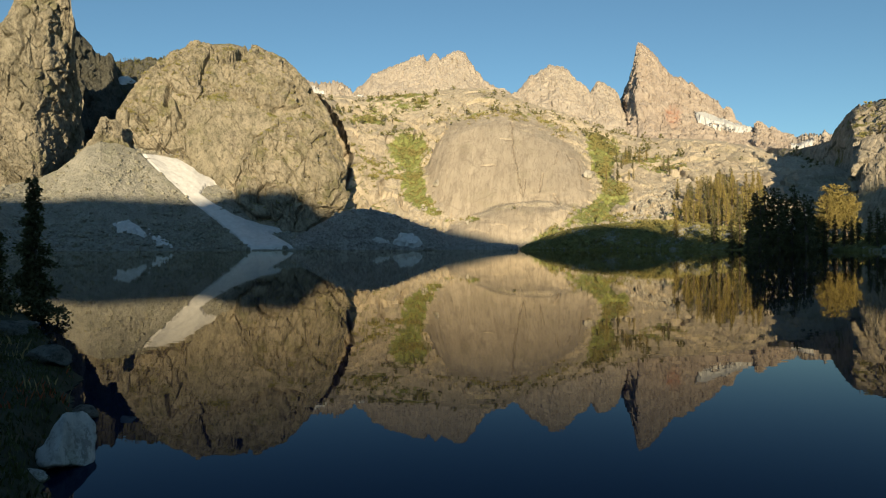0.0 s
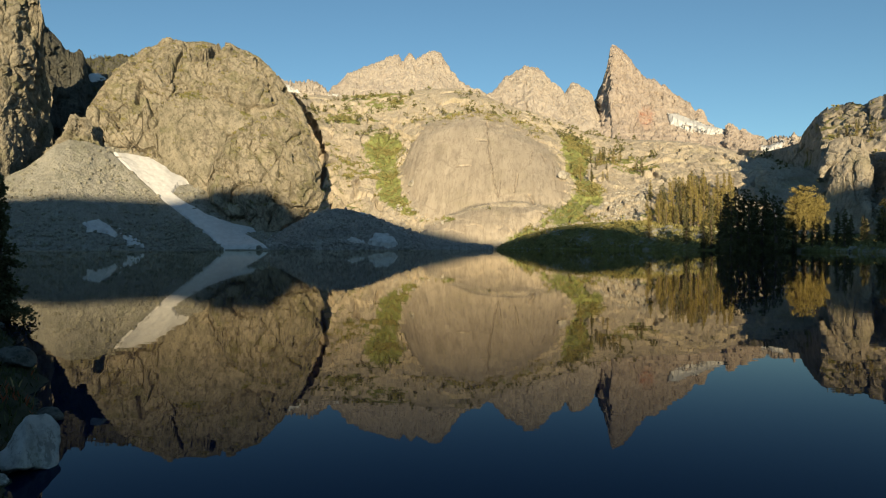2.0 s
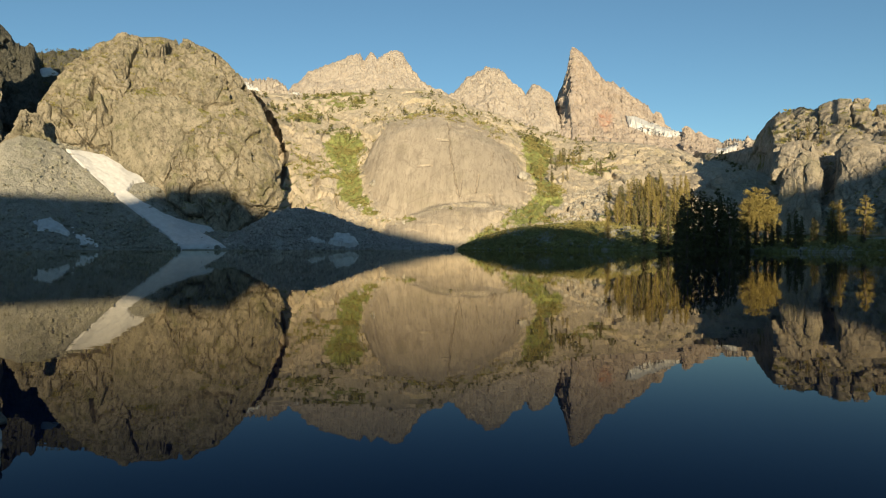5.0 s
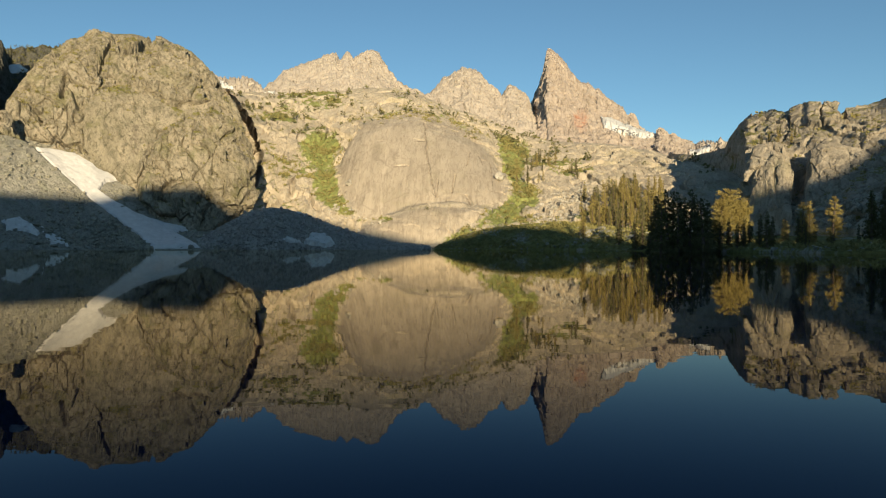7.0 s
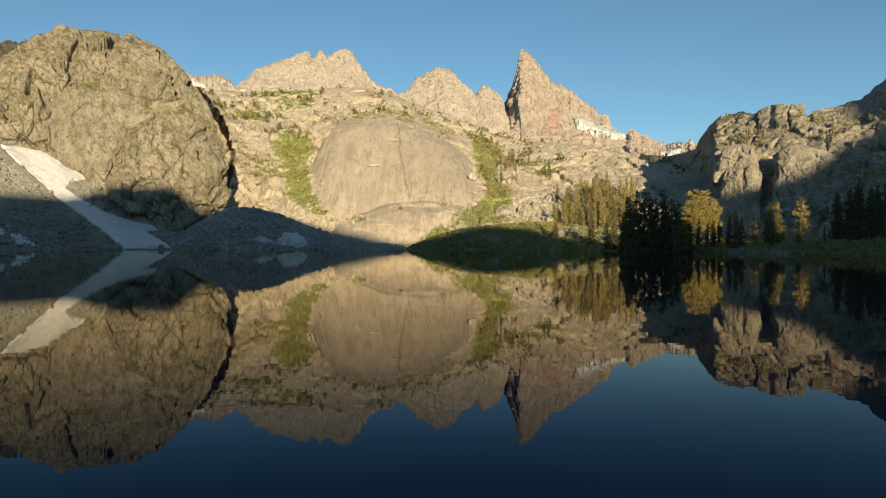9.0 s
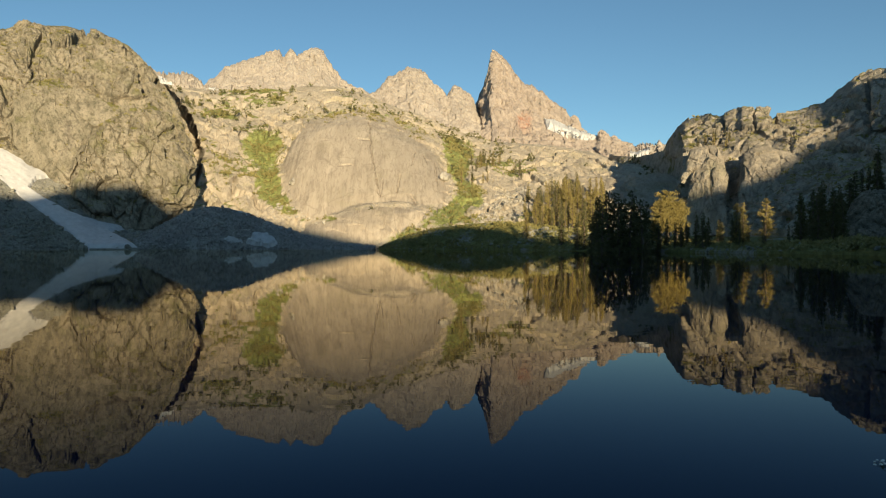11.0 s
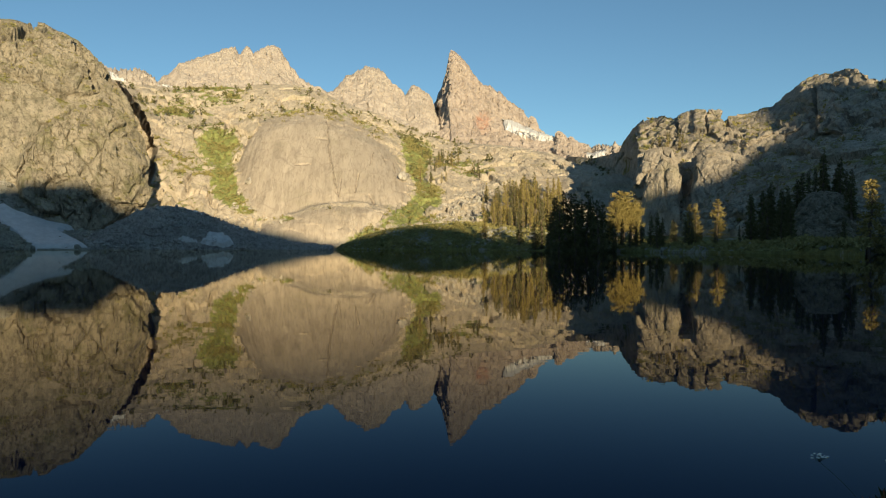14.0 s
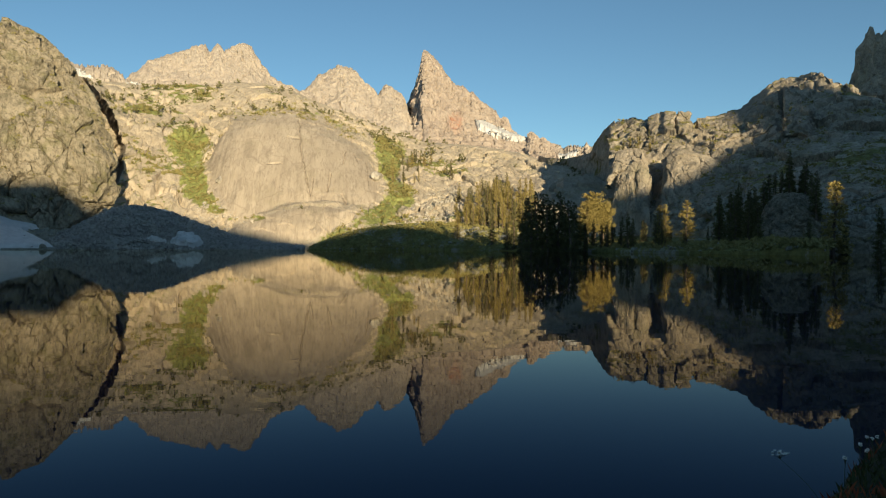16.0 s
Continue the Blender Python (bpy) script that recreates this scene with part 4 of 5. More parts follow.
spur = loft(SPUR, SPUR_FOOT, 260, 110, 0.1, back=(40, 15), relief=[("fbm", 3.0, (26, 26, 26)), ("facet", 2.4, (14, 14, 18)), ("fine", 1.2, (5, 5, 6))], seed=24)
mountain("shaded_spur", spur, GREY_ROCK, "shaded rock spur running back from the crag", "spur", grass=0.35 + 0.3 * fbm(spur["P"] / 15, 4))
crag = loft(CRAG, CRAG_FOOT, 620, 290, mid=CRAG_MID, back=(160, 60), relief=CRAGGY, seed=17, soften=0.02, jag=(1.2, 0.8), still=0.45,
            swell=[(CRAG_TOP_BLOCK, 0.012, 5.0), (CRAG_STEP, 0.015, 5.0), (CRAG_SUN_RIB, 0.03, 5.0)], cracks=CRAG_CRACKS)
mountain("eastern_crag", crag, GREY_ROCK, "long grey granite crag with shaded lower walls", "crag",
         grass=0.6 * smoothstep(crag["N"][..., 2] + 0.3 * fbm(crag["P"] / 20, 4), 0.6, 0.95))
for nodes, sd in ((BASTION_WEST, 18), (BASTION_EAST, 28)):
    s = loft(nodes, BASTION_FOOT, 220, 150, 0.3, back=(40, 4), relief=[("ridge", 0.5, (15, 15, 70)), ("block", 3.0, (15, 15, 40)), ("block", 1.3, (6, 6, 14)), ("block", 0.6, (3, 3, 5)), ("fine", 0.5, (3, 3, 5))], seed=sd)
    mountain("crag_bastion", s, GREY_ROCK, "blocky granite bastion standing out of the crag", "crag")
s = loft(TOWER_E, level(TOWER_E, 580, 50), 150, 120, 0.2, back=(60, 60), relief=ROUGH, seed=19, jag=(2, 5))
mountain("eastern_tower", s, GREY_ROCK, "dark jagged rock tower behind the crag", "tower")

outcrop = s = loft(OUTCROP, level(OUTCROP, 220, 2.5), 200, 90, 0.5, back=(14, 10), relief=[("fbm", 2.2, (12, 12, 12)), ("block", 2.6, (9, 9, 8)), ("block", 1.2, (4, 4, 4)), ("cells", 0.5, (2.5, 2.5, 3)), ("fine", 0.3, (2, 2, 2))], seed=33, sink=4)
mountain("shore_outcrop", s, TOWER_ROCK, "low grey rock outcrop behind the lakeshore", "outcrop", grass=0.25 + 0.3 * fbm(s["P"] / 5, 4))

# an unseen ridge added behind the viewer, its crest notched to shape the morning sun's shadows: (offset across the
# light, height)
SUN_RIDGE = [(-700, 170), (-420, 140), (-260, 137), (-223, 138), (-150, 144), (-133, 145), (-126, 151), (-115, 154), (-87, 155), (-78, 149), (-70, 142),
             (-55, 145), (-36, 148), (-22, 143), (-8, 138), (5, 133), (25, 127), (44, 122), (62, 122), (70, 125), (85, 126), (98, 121), (107, 113),
             (115, 99), (121, 97), (123, 90.5), (131, 90), (134, 107), (185, 131), (207, 134), (218, 141), (247, 156), (262, 170), (276, 188), (284, 203), (288, 203), (291, 170), (301, 172), (306, 221), (330, 225), (400, 255), (460, 295), (700, 310)]


def sun_ridge():
    p = np.linspace(-700, 700, 900)
    t = np.array(SUN_RIDGE, float)
    top = np.interp(p, t[:, 0], t[:, 1])
    b = radians(SUN_BEARING)
    away = np.array([math.sin(b), math.cos(b)])
    across = np.array([-away[1], away[0]])
    rows = []
    for dist, k in ((60, 0.0), (180, 0.18), (300, 0.5), (370, 0.8), (410, 0.97), (420, 1.0), (440, 0.95), (520, 0.7), (700, 0.2), (900, -0.05)):
        xy = p[:, None] * across + away * dist
        rows.append(np.column_stack([xy, top * k - 3 * (1 - k)]))
    P = np.array(rows)
    return structure(grid_mesh("unseen_shadow_ridge", P, GREY_ROCK, {"grass": 0 * P[..., 0], "rust_or_shade": 0 * P[..., 0]}), "unseen ridge added behind the viewer to shade the lake", "ridge")


sun_ridge()

# ---------------------------------------------------------------- snow
def snow(name, s, poly, lift, label, ragged=0.25, size=6.0, calm=6):
    return cover(name, s, inside(s["A"], elev(s), poly) * (s["V"] <= 1.0), lift, SNOW, label, "snowfield", ragged, size, calm)


snow("snow_couloir", gully, SNOW_GULLY, 1.0, "long tongue of old snow running down to the lake", 0.10, 7)
snow("snow_patch", talus, SNOW_TALUS, 1.0, "grey shaded snow patch on the scree", 0.3, 4)
snow("snow_patch", talus, SNOW_TALUS_LOW, 0.5, "thin broken snow patch low on the scree", 0.4, 3)
snow("snow_patch", moraine, SNOW_MORAINE, 1.6, "shaded snow patch on the moraine", 0.3, 4)
snow("snow_patch", moraine, SNOW_MORAINE_TOP, 0.5, "small snow patch on the moraine top", 0.2, 4)
snow("snow_patch", FAR_LEFT_S, SNOW_FAR, 1.5, "small snow patch under the shaded ridge", 0.3, 9)
snow("snow_patch", sp, SNOW_SPIRE, 5.0, "sunlit snowfield below the spire ridge", 0.08, 14, 90)
snow("snow_patch", saddle, SNOW_SADDLE, 3.0, "narrow snow strip in the far saddle", 0.1, 14, 25)
snow("snow_patch", far_ridge, SNOW_RIDGE, 3.0, "snow strip below the distant ridge", 0.1, 14, 40)
snow("snow_patch", far_ridge, SNOW_NOTCH, 3.0, "small snow patch under a notch", 0.1, 14)


# ---------------------------------------------------------------- where the ground is
def ground_at(az, d, sheets):
    best = -5.0
    for s in sheets:
        A, P = s["A"][0], s["P"]
        if not A[0] <= az <= A[-1]:
            continue
        c = int(round((az - A[0]) / (A[-1] - A[0]) * (len(A) - 1)))
        r = np.hypot(P[1:, c, 0], P[1:, c, 1])
        if r.min() <= d <= r.max():
            o = np.argsort(r)
            best = max(best, float(np.interp(d, r[o], P[1:, c, 2][o])))
    return best


# ---------------------------------------------------------------- loose stones
def icosahedron():
    g = (1 + 5**0.5) / 2
    v = np.array([(-1, g, 0), (1, g, 0), (-1, -g, 0), (1, -g, 0), (0, -1, g), (0, 1, g), (0, -1, -g), (0, 1, -g), (g, 0, -1), (g, 0, 1), (-g, 0, -1), (-g, 0, 1)]) / 1.9
    f = np.array([(0, 11, 5), (0, 5, 1), (0, 1, 7), (0, 7, 10), (0, 10, 11), (1, 5, 9), (5, 11, 4), (11, 10, 2), (10, 7, 6), (7, 1, 8),
                  (3, 9, 4), (3, 4, 2), (3, 2, 6), (3, 6, 8), (3, 8, 9), (4, 9, 5), (2, 4, 11), (6, 2, 10), (8, 6, 7), (9, 8, 1)])
    return v, f


def rubble(name, s, weight, count, small, large, material, label, seed):
    """Many loose stones strewn over a loft, more where weight is high; one object of stuff."""
    rng = np.random.default_rng(seed)
    w = (np.clip(weight, 0, None) * ((s["V"] > 0.01) & (s["V"] < 1.0))).ravel()
    pick = rng.choice(w.size, count, p=w / w.sum())
    c = s["P"].reshape(-1, 3)[pick]
    size = small + (large - small) * rng.random(count) ** 5
    v, f = icosahedron()
    V = v[None] * (1 + 0.35 * rng.uniform(-1, 1, (count, 12, 1))) * rng.uniform(0.6, 1.3, (count, 1, 3)) * size[:, None, None]
    turn = rng.uniform(0, 6.28, count)
    x = V[..., 0] * np.cos(turn)[:, None] - V[..., 1] * np.sin(turn)[:, None]
    y = V[..., 0] * np.sin(turn)[:, None] + V[..., 1] * np.cos(turn)[:, None]
    V = np.stack([x, y, V[..., 2] * 0.8], -1) + c[:, None] + rng.uniform(-0.6, 0.6, (count, 1, 3)) * np.array([1, 1, 0])
    F = (f[None] + 12 * np.arange(count)[:, None, None]).reshape(-1, 3)
    n = count * 12
    return tagged(quads_mesh(name, V.reshape(-1, 3), F, material, {"grass": np.zeros(n), "rust_or_shade": np.zeros(n)}, smooth=False), label, "rubble", kind="stuff")


STONES = rock("grey_rubble_stone", (0.34, 0.325, 0.265), (0.26, 0.25, 0.20), (0.15, 0.143, 0.118), grain=3.0, streak=0.1, crack=0.0, bump=0.4)
PALE_STONES = rock("pale_rubble_stone", (0.52, 0.48, 0.41), (0.40, 0.365, 0.31), (0.22, 0.2, 0.175), grain=3.0, streak=0.1, crack=0.0, bump=0.4)
e = elev(talus)
rubble("talus_rubble", talus, 0.25 + smoothstep(fbm(talus["P"] / 25, 3), -0.1, 0.4) + 1.5 * smoothstep(e, 24, 8), 9000, 0.18, 1.6, STONES, "loose grey blocks strewn over the scree", 1)
rubble("moraine_rubble", moraine, 0.4 + smoothstep(fbm(moraine["P"] / 20, 3), 0, 0.4), 7000, 0.2, 1.5, MORAINE_GREY, "loose grey blocks on the moraine", 2)
rubble("gully_rubble", gully, 1.0 - inside(gully["A"], elev(gully), SNOW_GULLY), 1200, 0.4, 2.0, STONES, "loose grey blocks beside the snow tongue", 3)
rubble("shore_stones", bank, smoothstep(fbm(bank["P"] / 9, 3), 0.0, 0.5) + 0.5 * (bank["V"] < 0.12), 1100, 0.12, 1.0, STONES, "pale grey stones scattered along the grassy shore", 4)
boulders_here = inside(slope["A"], elev(slope), [(5.4, 14), (7.8, 32), (9.8, 36), (9.6, 22), (8, 12)]) + 0.5 * inside(slope["A"], elev(slope), [(-10, 18), (-9, 26), (-6, 14), (-6.5, 8)])
rubble("slope_boulders", slope, boulders_here, 800, 0.3, 1.9, PALE_STONES, "sunlit pale boulders below the headwall", 5)
rubble("crag_foot_rubble", crag, smoothstep(crag["V"], 0.30, 0.05), 4000, 0.3, 2.4, STONES, "fallen blocks at the foot of the crag", 6)


def boulder(name, at, size, seed, material, label, turn=0.0, category="boulder"):
    """One weathered boulder: a ball cut by random planes, roughened, sunk a little into the ground."""
    bm = bmesh.new()
    bmesh.ops.create_icosphere(bm, subdivisions=4, radius=1.0)
    rng = np.random.default_rng(seed)
    planes = [(Vector(rng.normal(size=3)).normalized(), rng.uniform(0.45, 0.85)) for _ in range(14)]
    for v in bm.verts:
        p = v.co.copy()
        for n_, d_ in planes:
            k = p.dot(n_) - d_
            if k > 0:
                p -= n_ * k * 0.97
        p += v.co * 0.09 * noise.fractal(p * 3 + Vector((seed, 0, 0)), 0.8, 2.0, 4)
        v.co = p
    me = bpy.data.meshes.new(name)
    for f in bm.faces:
        f.smooth = True
    bm.to_mesh(me)
    bm.free()
    me.materials.append(material)
    ob = new(name, me)
    ob.matrix_world = Matrix.LocRotScale(at, Euler((0, 0, radians(turn))), size)
    return tagged(ob, label, category)


for az, d, w, h, label in ((10.0, 352, 9.5, 5.0, "large rounded grey boulder on the grassy bank"), (11.2, 356, 6.0, 3.2, "rounded grey boulder beside a larger one"),
                           (3.45, 500, 10.0, 7.0, "pale boulder at the foot of the slab"), (-8.3, 500, 7.0, 5.0, "pale block in the grassy chute"),
                           (31.9, 205, 4.0, 2.0, "grey boulder among the shoreside pines"),
                           (34.6, 172, 1.8, 0.7, "pale flat stone at the water's edge"), (35.3, 171, 1.2, 0.6, "small pale stone at the water's edge"), (16.6, 262, 2.6, 0.7, "flat pale stone on the shore"),
                           (-12.9, 427, 3.0, 2.0, "dark block on the moraine"), (-31.0, 398, 3.6, 2.6, "dark block at the foot of the scree"), (-35.6, 395, 3.2, 2.2, "dark block low on the scree")):
    a = radians(az)
    z = max(0.0, ground_at(az, d, (bank, slope, crag, moraine, talus)))
    boulder("boulder", (d * math.sin(a), d * math.cos(a), z + h * 0.2), (w / 2, w / 2.6, h / 1.6), int(d), PALE_STONES if "pale" in label else SCREE, label, az * 7)


# ---------------------------------------------------------------- trees
def tuft_mesh(name, centres, ways, sizes, material, rng, blades=3):
    """Sprays of needles: crossed narrow leaves at each centre, pointing along its way."""
    n = len(centres)
    V, F = [], []
    for b in range(blades):
        w = ways + rng.normal(0, 0.55, (n, 3))
        w /= np.linalg.norm(w, axis=1, keepdims=True)
        side = np.cross(w, rng.normal(size=(n, 3)))
        side /= np.linalg.norm(side, axis=1, keepdims=True) + 1e-9
        L_, W_ = sizes[:, None] * rng.uniform(0.7, 1.3, (n, 1)), sizes[:, None] * rng.uniform(0.22, 0.4, (n, 1))
        q = np.stack([centres - side * W_ * 0.4, centres + w * L_ * 0.6 - side * W_, centres + w * L_, centres + w * L_ * 0.5 + side * W_], 1)
        V.append(q.reshape(-1, 3))
    V = np.concatenate(V)
    F = np.arange(len(V)).reshape(-1, 4)
    me_ob = quads_mesh(name, V, F, material, smooth=False)
    return me_ob


def trunk_mesh(name, height, radius, rng, lean=0.03):
    ring, rows = 8, 9
    P = np.zeros((rows, ring + 1, 3))
    for i in range(rows):
        h = i / (rows - 1)
        r = radius * (1 - h) ** 0.8 + 0.015
        if i == 0:
            r *= 1.35
        cx, cy = lean * height * h * h, 0.02 * height * math.sin(h * 5)
        for k in range(ring + 1):
            t = 2 * math.pi * k / ring
            P[i, k] = (cx + r * math.cos(t), cy + r * math.sin(t), h * height - 0.4 * (i == 0))
    return grid_mesh(name, P, BARK)


def conifer(kind, seed, height=10.0):
    """A conifer with a tapered trunk, bare lower stem, whorled limbs and a crown of needle sprays."""
    rng = np.random.default_rng(seed)
    spread, bare, taper, levels, gap, leaf, sprays = {"dark": (0.15, 0.04, 0.75, 32, 0.055, 0.85, 3), "gold": (0.215, 0.06, 0.62, 32, 0.055, 0.7, 3), "grove": (0.15, 0.08, 0.7, 22, 0.11, 1.25, 2), "grove_dark": (0.14, 0.05, 0.75, 22, 0.11, 1.25, 2),
                                           "broad": (0.29, 0.22, 0.5, 30, 0.06, 0.8, 3), "pine": (0.125, 0.28, 0.4, 24, 0.06, 0.85, 3), "sapling": (0.20, 0.03, 1.35, 44, 0.016, 0.36, 3)}[kind]
    root = tagged(new("conifer"), "", "tree")
    part_trunk = trunk_mesh("trunk", height * (0.75 if kind == "broad" else 0.97), 0.018 * height + (0.06 if kind != "sapling" else -0.03), rng, rng.uniform(-0.02, 0.03))
    part_trunk.parent = root
    C, Wy, S = [], [], []
    limbs_v, limbs_f = [], []
    for i in range(levels):
        f = (i + rng.uniform(-0.3, 0.3)) / levels
        z = height * (bare + (0.985 - bare) * f)
        reach = height * spread * ((1 - f) ** taper) * (0.55 + 0.45 * min(1, f * 6 + 0.3)) + 0.12
        if kind == "broad":
            reach = height * spread * math.sqrt(max(0.03, 1 - ((f - 0.42) / 0.6) ** 2))
        elif rng.random() < 0.3:
            reach *= rng.uniform(0.6, 0.85)
        for k in range(rng.integers(4, 8)):
            a = rng.uniform(0, 2 * math.pi)
            r = reach * rng.uniform(0.45, 1.15)
            droop = rng.uniform(0.0, 0.6) if kind == "broad" else rng.uniform(-0.1, 0.35) if kind in ("gold", "grove") else rng.uniform(-0.45, 0.0)
            if rng.random() < 0.10:
                continue
            tip = np.array([math.cos(a) * r, math.sin(a) * r, r * droop])
            base = np.array([0, 0, z])
            side = np.array([-math.sin(a), math.cos(a), 0]) * 0.03 * (0.4 + r)
            m = len(limbs_v) * 4
            limbs_v.append([base - side, base + side, base + tip * 0.9 + side * 0.2, base + tip * 0.9 - side * 0.2])
            steps = max(3, int(r / gap))
            for j in range(steps):
                u = (j + rng.random()) / steps
                if u < 0.18:
                    continue
                C.append(base + tip * u + rng.normal(0, 0.05 * (0.5 + r), 3))
                Wy.append(tip / (np.linalg.norm(tip) + 1e-9) + np.array([0, 0, 0.25 if kind in ("gold", "grove", "broad") else 0.0]))
                S.append(rng.uniform(0.17, 0.34) * leaf)
    material = NEEDLES if kind in ("dark", "grove_dark", "sapling") else SUNLIT_NEEDLES
    crown = tuft_mesh("crown", np.array(C), np.array(Wy), np.array(S), material, rng, sprays)
    crown.parent = root
    lv = np.array(limbs_v).reshape(-1, 3)
    limbs = quads_mesh("limbs", lv, np.arange(len(lv)).reshape(-1, 4), BARK)
    limbs.parent = tagged(limbs, kind="stuff") and root
    return root


PATTERNS = {k: [conifer(k, 40 + 10 * i + j) for i in range(n)] for j, (k, n) in enumerate((("dark", 4), ("gold", 3), ("pine", 1), ("grove", 4), ("grove_dark", 2), ("broad", 2)))}
PATTERNS_USED = set()


def plant(kind, az, d, height, label, group, rng):
    fresh = [p for p in PATTERNS[kind] if p.name not in PATTERNS_USED]
    src = fresh[0] if fresh else PATTERNS[kind][rng.integers(len(PATTERNS[kind]))]
    a = radians(az)
    z = ground_at(az, d, (bank, slope, crag, talus, outcrop))
    s_ = height / 10.0
    m = Matrix.LocRotScale((d * math.sin(a), d * math.cos(a), z), Euler((0, 0, rng.uniform(0, 6.28))), (s_ * rng.uniform(0.85, 1.15), s_ * rng.uniform(0.85, 1.15), s_))
    if src.name in PATTERNS_USED:
        ob = copy_thing(src, m @ Matrix.Diagonal((*(1 / k for k in src.scale), 1)))
    else:
        ob = src
        ob.matrix_world = m
        PATTERNS_USED.add(src.name)
    return tagged(ob, label, "tree", group)


rng = np.random.default_rng(3)
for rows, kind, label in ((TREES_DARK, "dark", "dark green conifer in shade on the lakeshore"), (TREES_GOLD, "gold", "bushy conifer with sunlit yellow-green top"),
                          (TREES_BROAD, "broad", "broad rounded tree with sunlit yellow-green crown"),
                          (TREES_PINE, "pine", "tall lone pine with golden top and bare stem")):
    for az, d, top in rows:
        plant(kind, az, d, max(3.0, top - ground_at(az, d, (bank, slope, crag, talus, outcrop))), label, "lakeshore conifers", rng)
for i in range(112):
    az, d = rng.uniform(9.6, 15.8), rng.uniform(385, 475)
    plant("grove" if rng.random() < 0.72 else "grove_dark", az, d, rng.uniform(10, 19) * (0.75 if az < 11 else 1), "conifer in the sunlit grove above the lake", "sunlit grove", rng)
for i in range(26):
    az, d = rng.uniform(4.6, 9.5), rng.uniform(500, 590)
    plant("grove" if rng.random() < 0.5 else "grove_dark", az, d, rng.uniform(6, 13), "scattered conifer on the granite slope", "slope conifers", rng)
for i in range(12):
    az, d = rng.uniform(22.3, 24.6), rng.uniform(414, 432)
    plant("grove" if rng.random() < 0.6 else "grove_dark", az, d, rng.uniform(4.5, 7.5), "stunted brownish conifer on the crag's ledge", "crag conifers", rng)
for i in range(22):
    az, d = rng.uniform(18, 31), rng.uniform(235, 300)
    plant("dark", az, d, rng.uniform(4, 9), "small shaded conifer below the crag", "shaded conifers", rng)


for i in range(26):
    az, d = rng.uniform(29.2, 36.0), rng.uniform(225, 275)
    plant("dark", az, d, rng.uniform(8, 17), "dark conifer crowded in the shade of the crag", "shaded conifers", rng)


def scrub(name, s, weight, count, size, material, label, seed, tall=1.0):
    """Low bushes strewn over a loft: clumps of leaf sprays, one object of stuff."""
    g = np.random.default_rng(seed)
    w = (np.clip(weight, 0, None) * ((s["V"] > 0.02) & (s["V"] < 1.02))).ravel()
    c = s["P"].reshape(-1, 3)[g.choice(w.size, count, p=w / w.sum())]
    k = 9
    r = size * (0.5 + g.random((count, 1)) ** 2)
    dirs = g.normal(size=(count, k, 3)); dirs[..., 2] = np.abs(dirs[..., 2]) * tall
    dirs /= np.linalg.norm(dirs, axis=-1, keepdims=True)
    at = c[:, None] + dirs * r[..., None] * g.uniform(0.2, 1.0, (count, k, 1)) * np.array([1, 1, 0.4 + 0.6 * tall])
    ob = tuft_mesh(name, at.reshape(-1, 3), dirs.reshape(-1, 3), np.repeat(r[:, 0], k) * 0.8, material, g, 2)
    return tagged(ob, label, "shrubs", kind="stuff")


scrub("slope_scrub", slope, green**3 * (0.15 + smoothstep(fbm(slope["P"] / 22, 3), 0.0, 0.4)), 2600, 1.2, SHRUB, "low green scrub on the headwall's ledges", 1)
scrub("slab_scrub", slope, inside(slope["A"], elev(slope), LEDGE_TOP) * smoothstep(fbm(slope["P"] / 12, 3), 0.0, 0.4), 260, 1.2, SHRUB, "green scrub along the top of the slab", 2)
scrub("dome_scrub", dome, smoothstep(dome["N"][..., 2], 0.45, 0.9) * (dome["V"] < 0.84) + 0.0, 500, 0.9, SHRUB, "sparse scrub on the dome's ledges", 3)
scrub("bank_scrub", bank, 0.3 + smoothstep(fbm(bank["P"] / 14, 3), 0, 0.4), 3600, 0.8, SHRUB, "knee-high willow scrub on the bank", 4)
scrub("crag_scrub", crag, smoothstep(crag["N"][..., 2], 0.4, 0.9) * (crag["V"] < 0.95) + 0.01, 700, 1.1, SHRUB, "scrub on the crag's ledges", 5)
scrub("ledge_conifers", slope, (green * smoothstep(slope["V"], 0.55, 0.8) + 0.004) * (1 - on_slab) * (1 - on_bench), 420, 2.2, NEEDLES, "small distant conifers on the upper ledges", 6, 2.2)
scrub("ridge_conifers", FAR_LEFT_S, smoothstep(FAR_LEFT_S["V"], 0.5, 1.0), 900, 1.2, NEEDLES, "distant conifers on the shaded ridge", 7, 1.6)

# ---------------------------------------------------------------- the near shore
SHORE = [(-80, 40), (-40, 30), (-20, 21.5), (-13.0, 16.2), (-10.1, 13.2), (-8.1, 10.9), (-6.7, 9.1), (-4.8, 6.8), (-4.2, 5.9), (-3.7, 4.9), (-3.1, 4.1), (-2.4, 2.9), (-1.0, 2.3),
         (0.9, 2.3), (1.9, 2.9), (2.8, 3.75), (3.15, 4.1), (3.5, 4.4), (3.9, 4.75), (4.3, 5.0), (6, 6.2), (12, 8), (40, 9), (80, 10), (80, -75), (-80, -75)]


